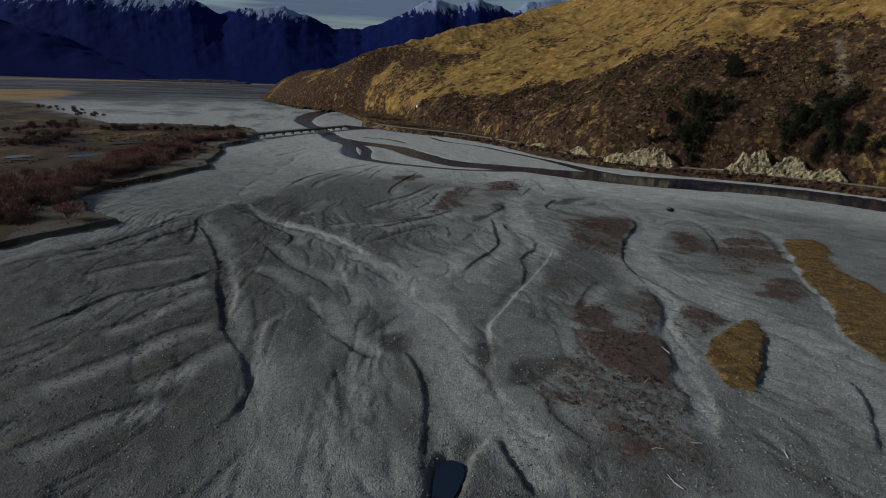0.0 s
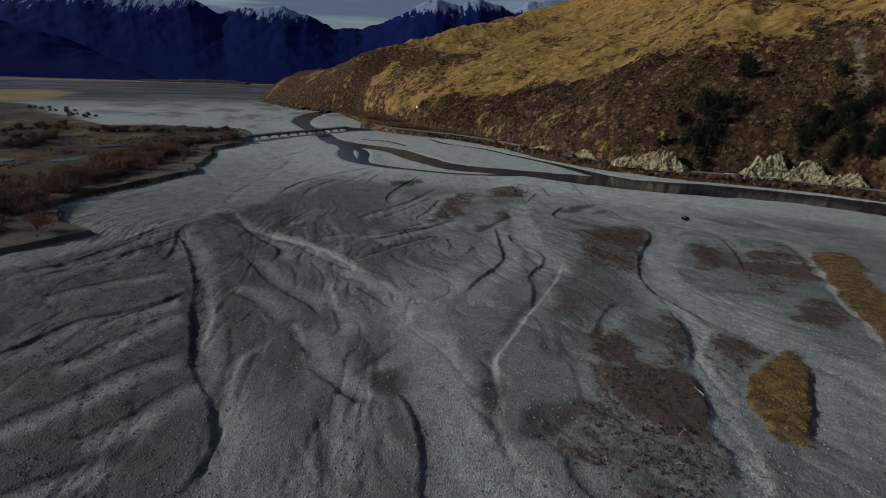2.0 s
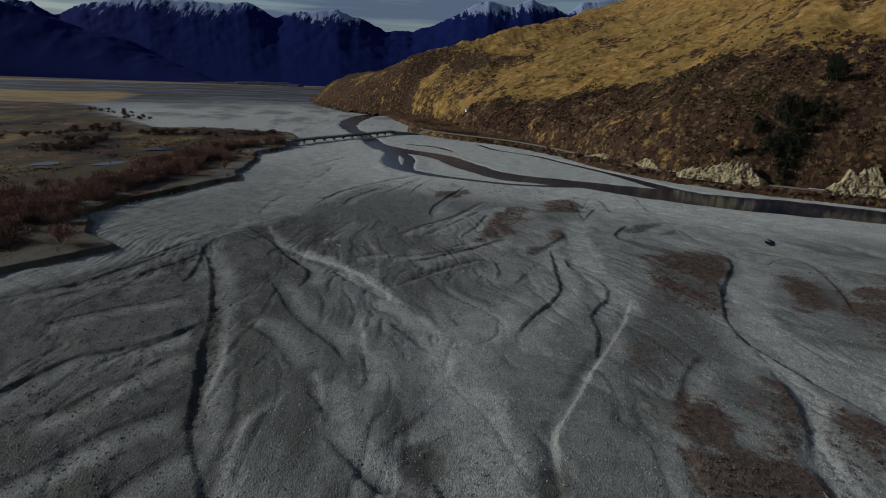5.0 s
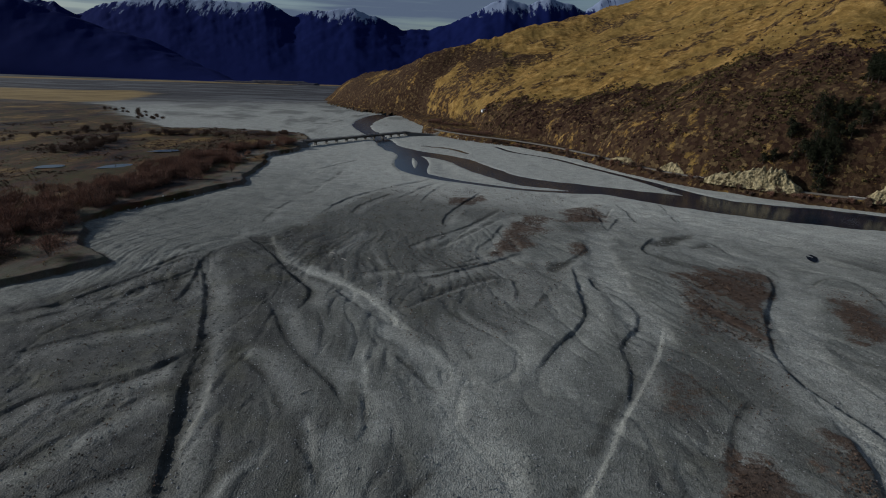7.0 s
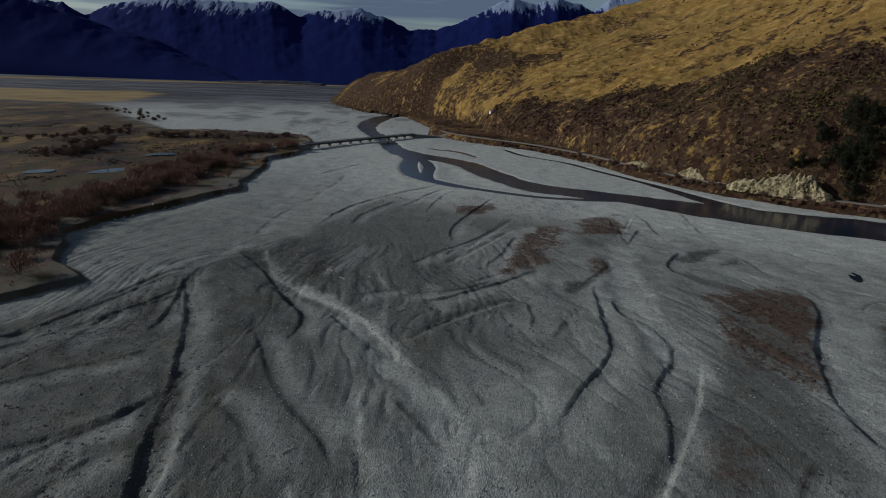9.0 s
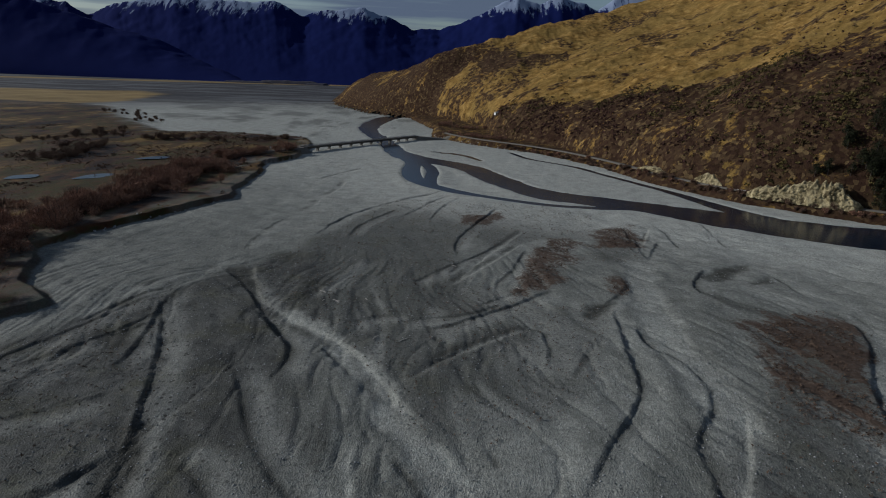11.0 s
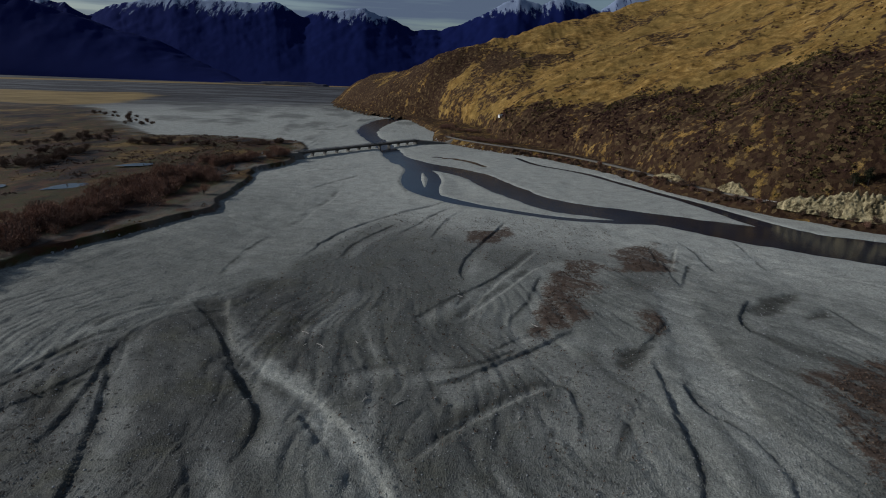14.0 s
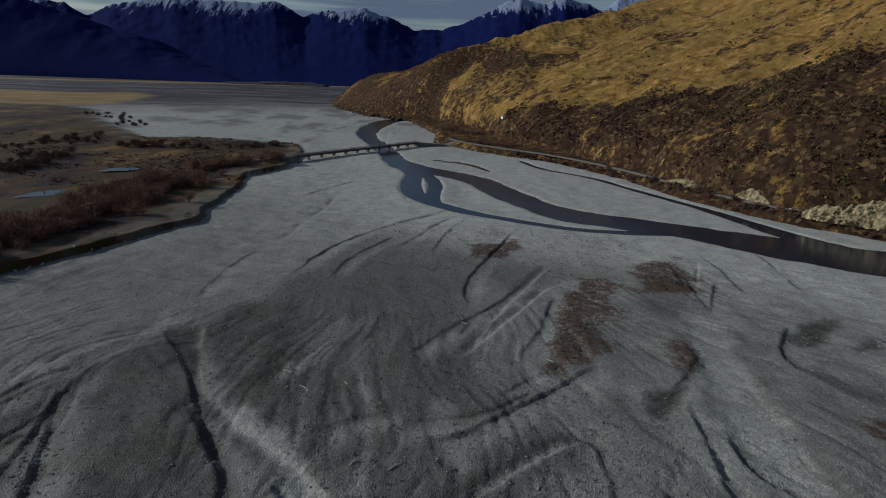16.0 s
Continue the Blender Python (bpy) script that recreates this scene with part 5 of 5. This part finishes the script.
def build_stones():
    rng = np.random.RandomState(41)
    n = 42000
    x, y = rng.uniform(-95, 120, n), 46 + 260 * rng.rand(n) ** 1.4
    g, _, r, t, _ = ground_height(x, y)
    ok = (r < -1) & (t < -1) & (inside(x, y, SILT[0]) < -0.5)
    x, y, g = x[ok], y[ok], g[ok]
    n = len(x)
    s = 0.07 + 0.17 * rng.rand(n) ** 3
    base = np.array([(1, 0, 0), (0, 1, 0), (-1, 0, 0), (0, -1, 0), (0, 0, 1), (0, 0, -1)], float)
    tri = np.array([(0, 1, 4), (1, 2, 4), (2, 3, 4), (3, 0, 4), (1, 0, 5), (2, 1, 5), (3, 2, 5), (0, 3, 5)])
    v = base[None] * s[:, None, None] * rng.uniform(0.6, 1.4, (n, 6, 3)) * np.array((1, 1, 0.7))
    a = rng.rand(n) * 6.28
    ca, sa = np.cos(a)[:, None], np.sin(a)[:, None]
    v = np.stack([v[..., 0] * ca - v[..., 1] * sa, v[..., 0] * sa + v[..., 1] * ca, v[..., 2]], -1)
    v = v + np.stack([x, y, g + s * 0.1], 1)[:, None]
    f = (tri[None] + 6 * np.arange(n)[:, None, None]).reshape(-1, 3)
    me = bpy.data.meshes.new("river_stones")
    me.vertices.add(n * 6)
    me.vertices.foreach_set("co", v.astype(np.float32).ravel())
    me.loops.add(f.size)
    me.loops.foreach_set("vertex_index", f.astype(np.int32).ravel())
    me.polygons.add(len(f))
    me.polygons.foreach_set("loop_start", np.arange(0, f.size, 3, dtype=np.int32))
    me.polygons.foreach_set("loop_total", np.full(len(f), 3, dtype=np.int32))
    me.materials.append(STONE_MAT)
    me.update(calc_edges=True)
    tagged(new("river_stones", me), "loose grey river stones strewn over the gravel bed", "stones", kind="stuff")


def build_boulders():
    rng = np.random.RandomState(51)
    bm = bmesh.new()
    bmesh.ops.create_icosphere(bm, subdivisions=2, radius=1.0)
    for v in bm.verts:
        v.co *= 0.75 + 0.5 * noise.noise(v.co * 1.3)
        v.co.z *= 0.7
    me = bpy.data.meshes.new("boulder")
    bm.to_mesh(me)
    bm.free()
    me.materials.append(plain("quarried_rock", (0.34, 0.33, 0.31), 0.9, 0.35, 1.2))
    spots = []
    for x, y, _ in foot_offset(-0.5, 548, 640, 2.2):
        spots.append((x + rng.normal() * 1.2, y + rng.normal() * 1.2, 0.5 + 0.5 * rng.rand(), "pale quarried rock protecting the bank by the bridge", "rocks by the bridge"))
    for k in range(26):
        t = rng.rand()
        spots.append((-137 + 30 * t + rng.normal() * 0.8 + 1.0, 262 + 66 * t + rng.normal(), 0.3 + 0.45 * rng.rand(), "grey rock lying along the foot of the terrace bank", "rocks along the terrace"))
    for x, y, s, label, group in spots:
        ob = new("boulder", me)
        ob.matrix_world = Matrix.Translation((x, y, land(x, y) + 0.1 * s)) @ Euler((rng.rand(), rng.rand(), rng.rand() * 6)).to_matrix().to_4x4() @ Matrix.Diagonal((s, s * 0.8, s, 1))
        tagged(ob, label, "rock", group)


def build_driftwood():
    rng = np.random.RandomState(61)
    spots = [(77.2, 70), (41.6, 62.4), (40.5, 55.1), (48.9, 63.4), (93.2, 100.2), (49.9, 82.4), (-33.7, 214.3), (-22.6, 217.4), (-16.7, 194.2),
             (-10.2, 193.3), (-30.4, 214.6), (-23.5, 135.8), (1.3, 247.8), (-35, 219.9), (62, 60), (56, 72), (45, 75), (60, 95), (20, 230), (12, 190)]
    for k, (x, y) in enumerate(spots):
        bm = bmesh.new()
        L = 1.0 + 2.4 * rng.rand()
        stem(bm, (-L / 2, 0, 0.08), (0, 0.12 * L * rng.rand(), 0.16), 0.11, 0.09)
        stem(bm, (0, 0.05 * L, 0.15), (L / 2, -0.08 * L, 0.12), 0.085, 0.04)
        stem(bm, (0.1 * L, 0.03, 0.14), (0.3 * L, 0.2 * L, 0.35), 0.04, 0.015)
        me = bpy.data.meshes.new("driftwood")
        bm.to_mesh(me)
        bm.free()
        me.materials.append(BARK if k == 0 else DRIFT)
        ob = new("driftwood", me)
        ob.matrix_world = pose(x, y, land(x, y) + 0.05, 0, 0, 360 * rng.rand())
        tagged(ob, "dark waterlogged log stranded on the gravel" if k == 0 else "bleached driftwood branch stranded on the gravel", "driftwood", "driftwood on the riverbed")


def build_hut():
    x, y = 43.0, 672.0
    z = land(x, y)
    root = new("hut")
    root.matrix_world = pose(x, y, z - 0.2, 0, 0, 25)
    tagged(root, "small white hut with grey iron roof below the hill", "hut")
    part("wall", box(bmesh.new(), (4.6, 3.4, 2.6), (0, 0, 1.3)), WHITE_PAINT, root)
    bm = bmesh.new()
    v = [bm.verts.new(p) for p in ((-2.6, -2.0, 2.55), (2.6, -2.0, 2.55), (2.6, 0, 3.5), (-2.6, 0, 3.5), (-2.6, 2.0, 2.55), (2.6, 2.0, 2.55))]
    bm.faces.new((v[0], v[1], v[2], v[3]))
    bm.faces.new((v[3], v[2], v[5], v[4]))
    bm.faces.new((v[0], v[3], v[4]))
    bm.faces.new((v[1], v[5], v[2]))
    part("roof", bm, ROOF_MAT, root)
    part("door", box(bmesh.new(), (0.9, 0.06, 2.0), (-1.2, -1.73, 1.1)), BARK, root)
    part("window", box(bmesh.new(), (1.1, 0.06, 0.8), (0.9, -1.73, 1.6)), GLASS_DARK, root)


def build_sign():
    x, y = -138.3, 488.4
    root = new("road_sign")
    root.matrix_world = pose(x, y, land(x, y), 0, 0, 20)
    tagged(root, "small plain white sign on a post beside the bridge", "sign")
    part("post", box(bmesh.new(), (0.12, 0.12, 2.6), (0, 0, 1.1)), BARK, root)
    bm = bmesh.new()
    box(bm, (1.0, 0.05, 1.3), (0, -0.09, 2.1))
    bmesh.ops.bevel(bm, geom=bm.edges[:], offset=0.02, segments=1, affect="EDGES")
    part("board", bm, WHITE_PAINT, root)


build_bridge()
build_road()
crag("bluff", [(154, 365), (163, 357), (172, 350), (180, 343), (188, 338), (195, 335)], [2.5, 5.5, 8, 9.5, 13, 12, 7, 2], 3, 0.42)
crag("bluff", [(217, 318), (230, 313), (238, 309), (245, 305), (252, 300), (259, 294), (265, 288), (271, 282)], [2, 7, 14, 17, 6, 11, 10, 6, 6, 8, 2], 11, 0.40)
crag("bluff", [(119, 439), (125, 428), (131, 417)], [1.5, 4.5, 3.5, 1.5], 17)
crag("bluff", [(140, 400), (146, 391), (150, 385)], [1.5, 6.5, 5.5, 1.5], 19)
build_willows()
build_evergreens()
build_hill_scrub()
build_bed_growth()
build_meadow_growth()
build_stones()
build_boulders()
build_driftwood()
build_hut()
build_sign()
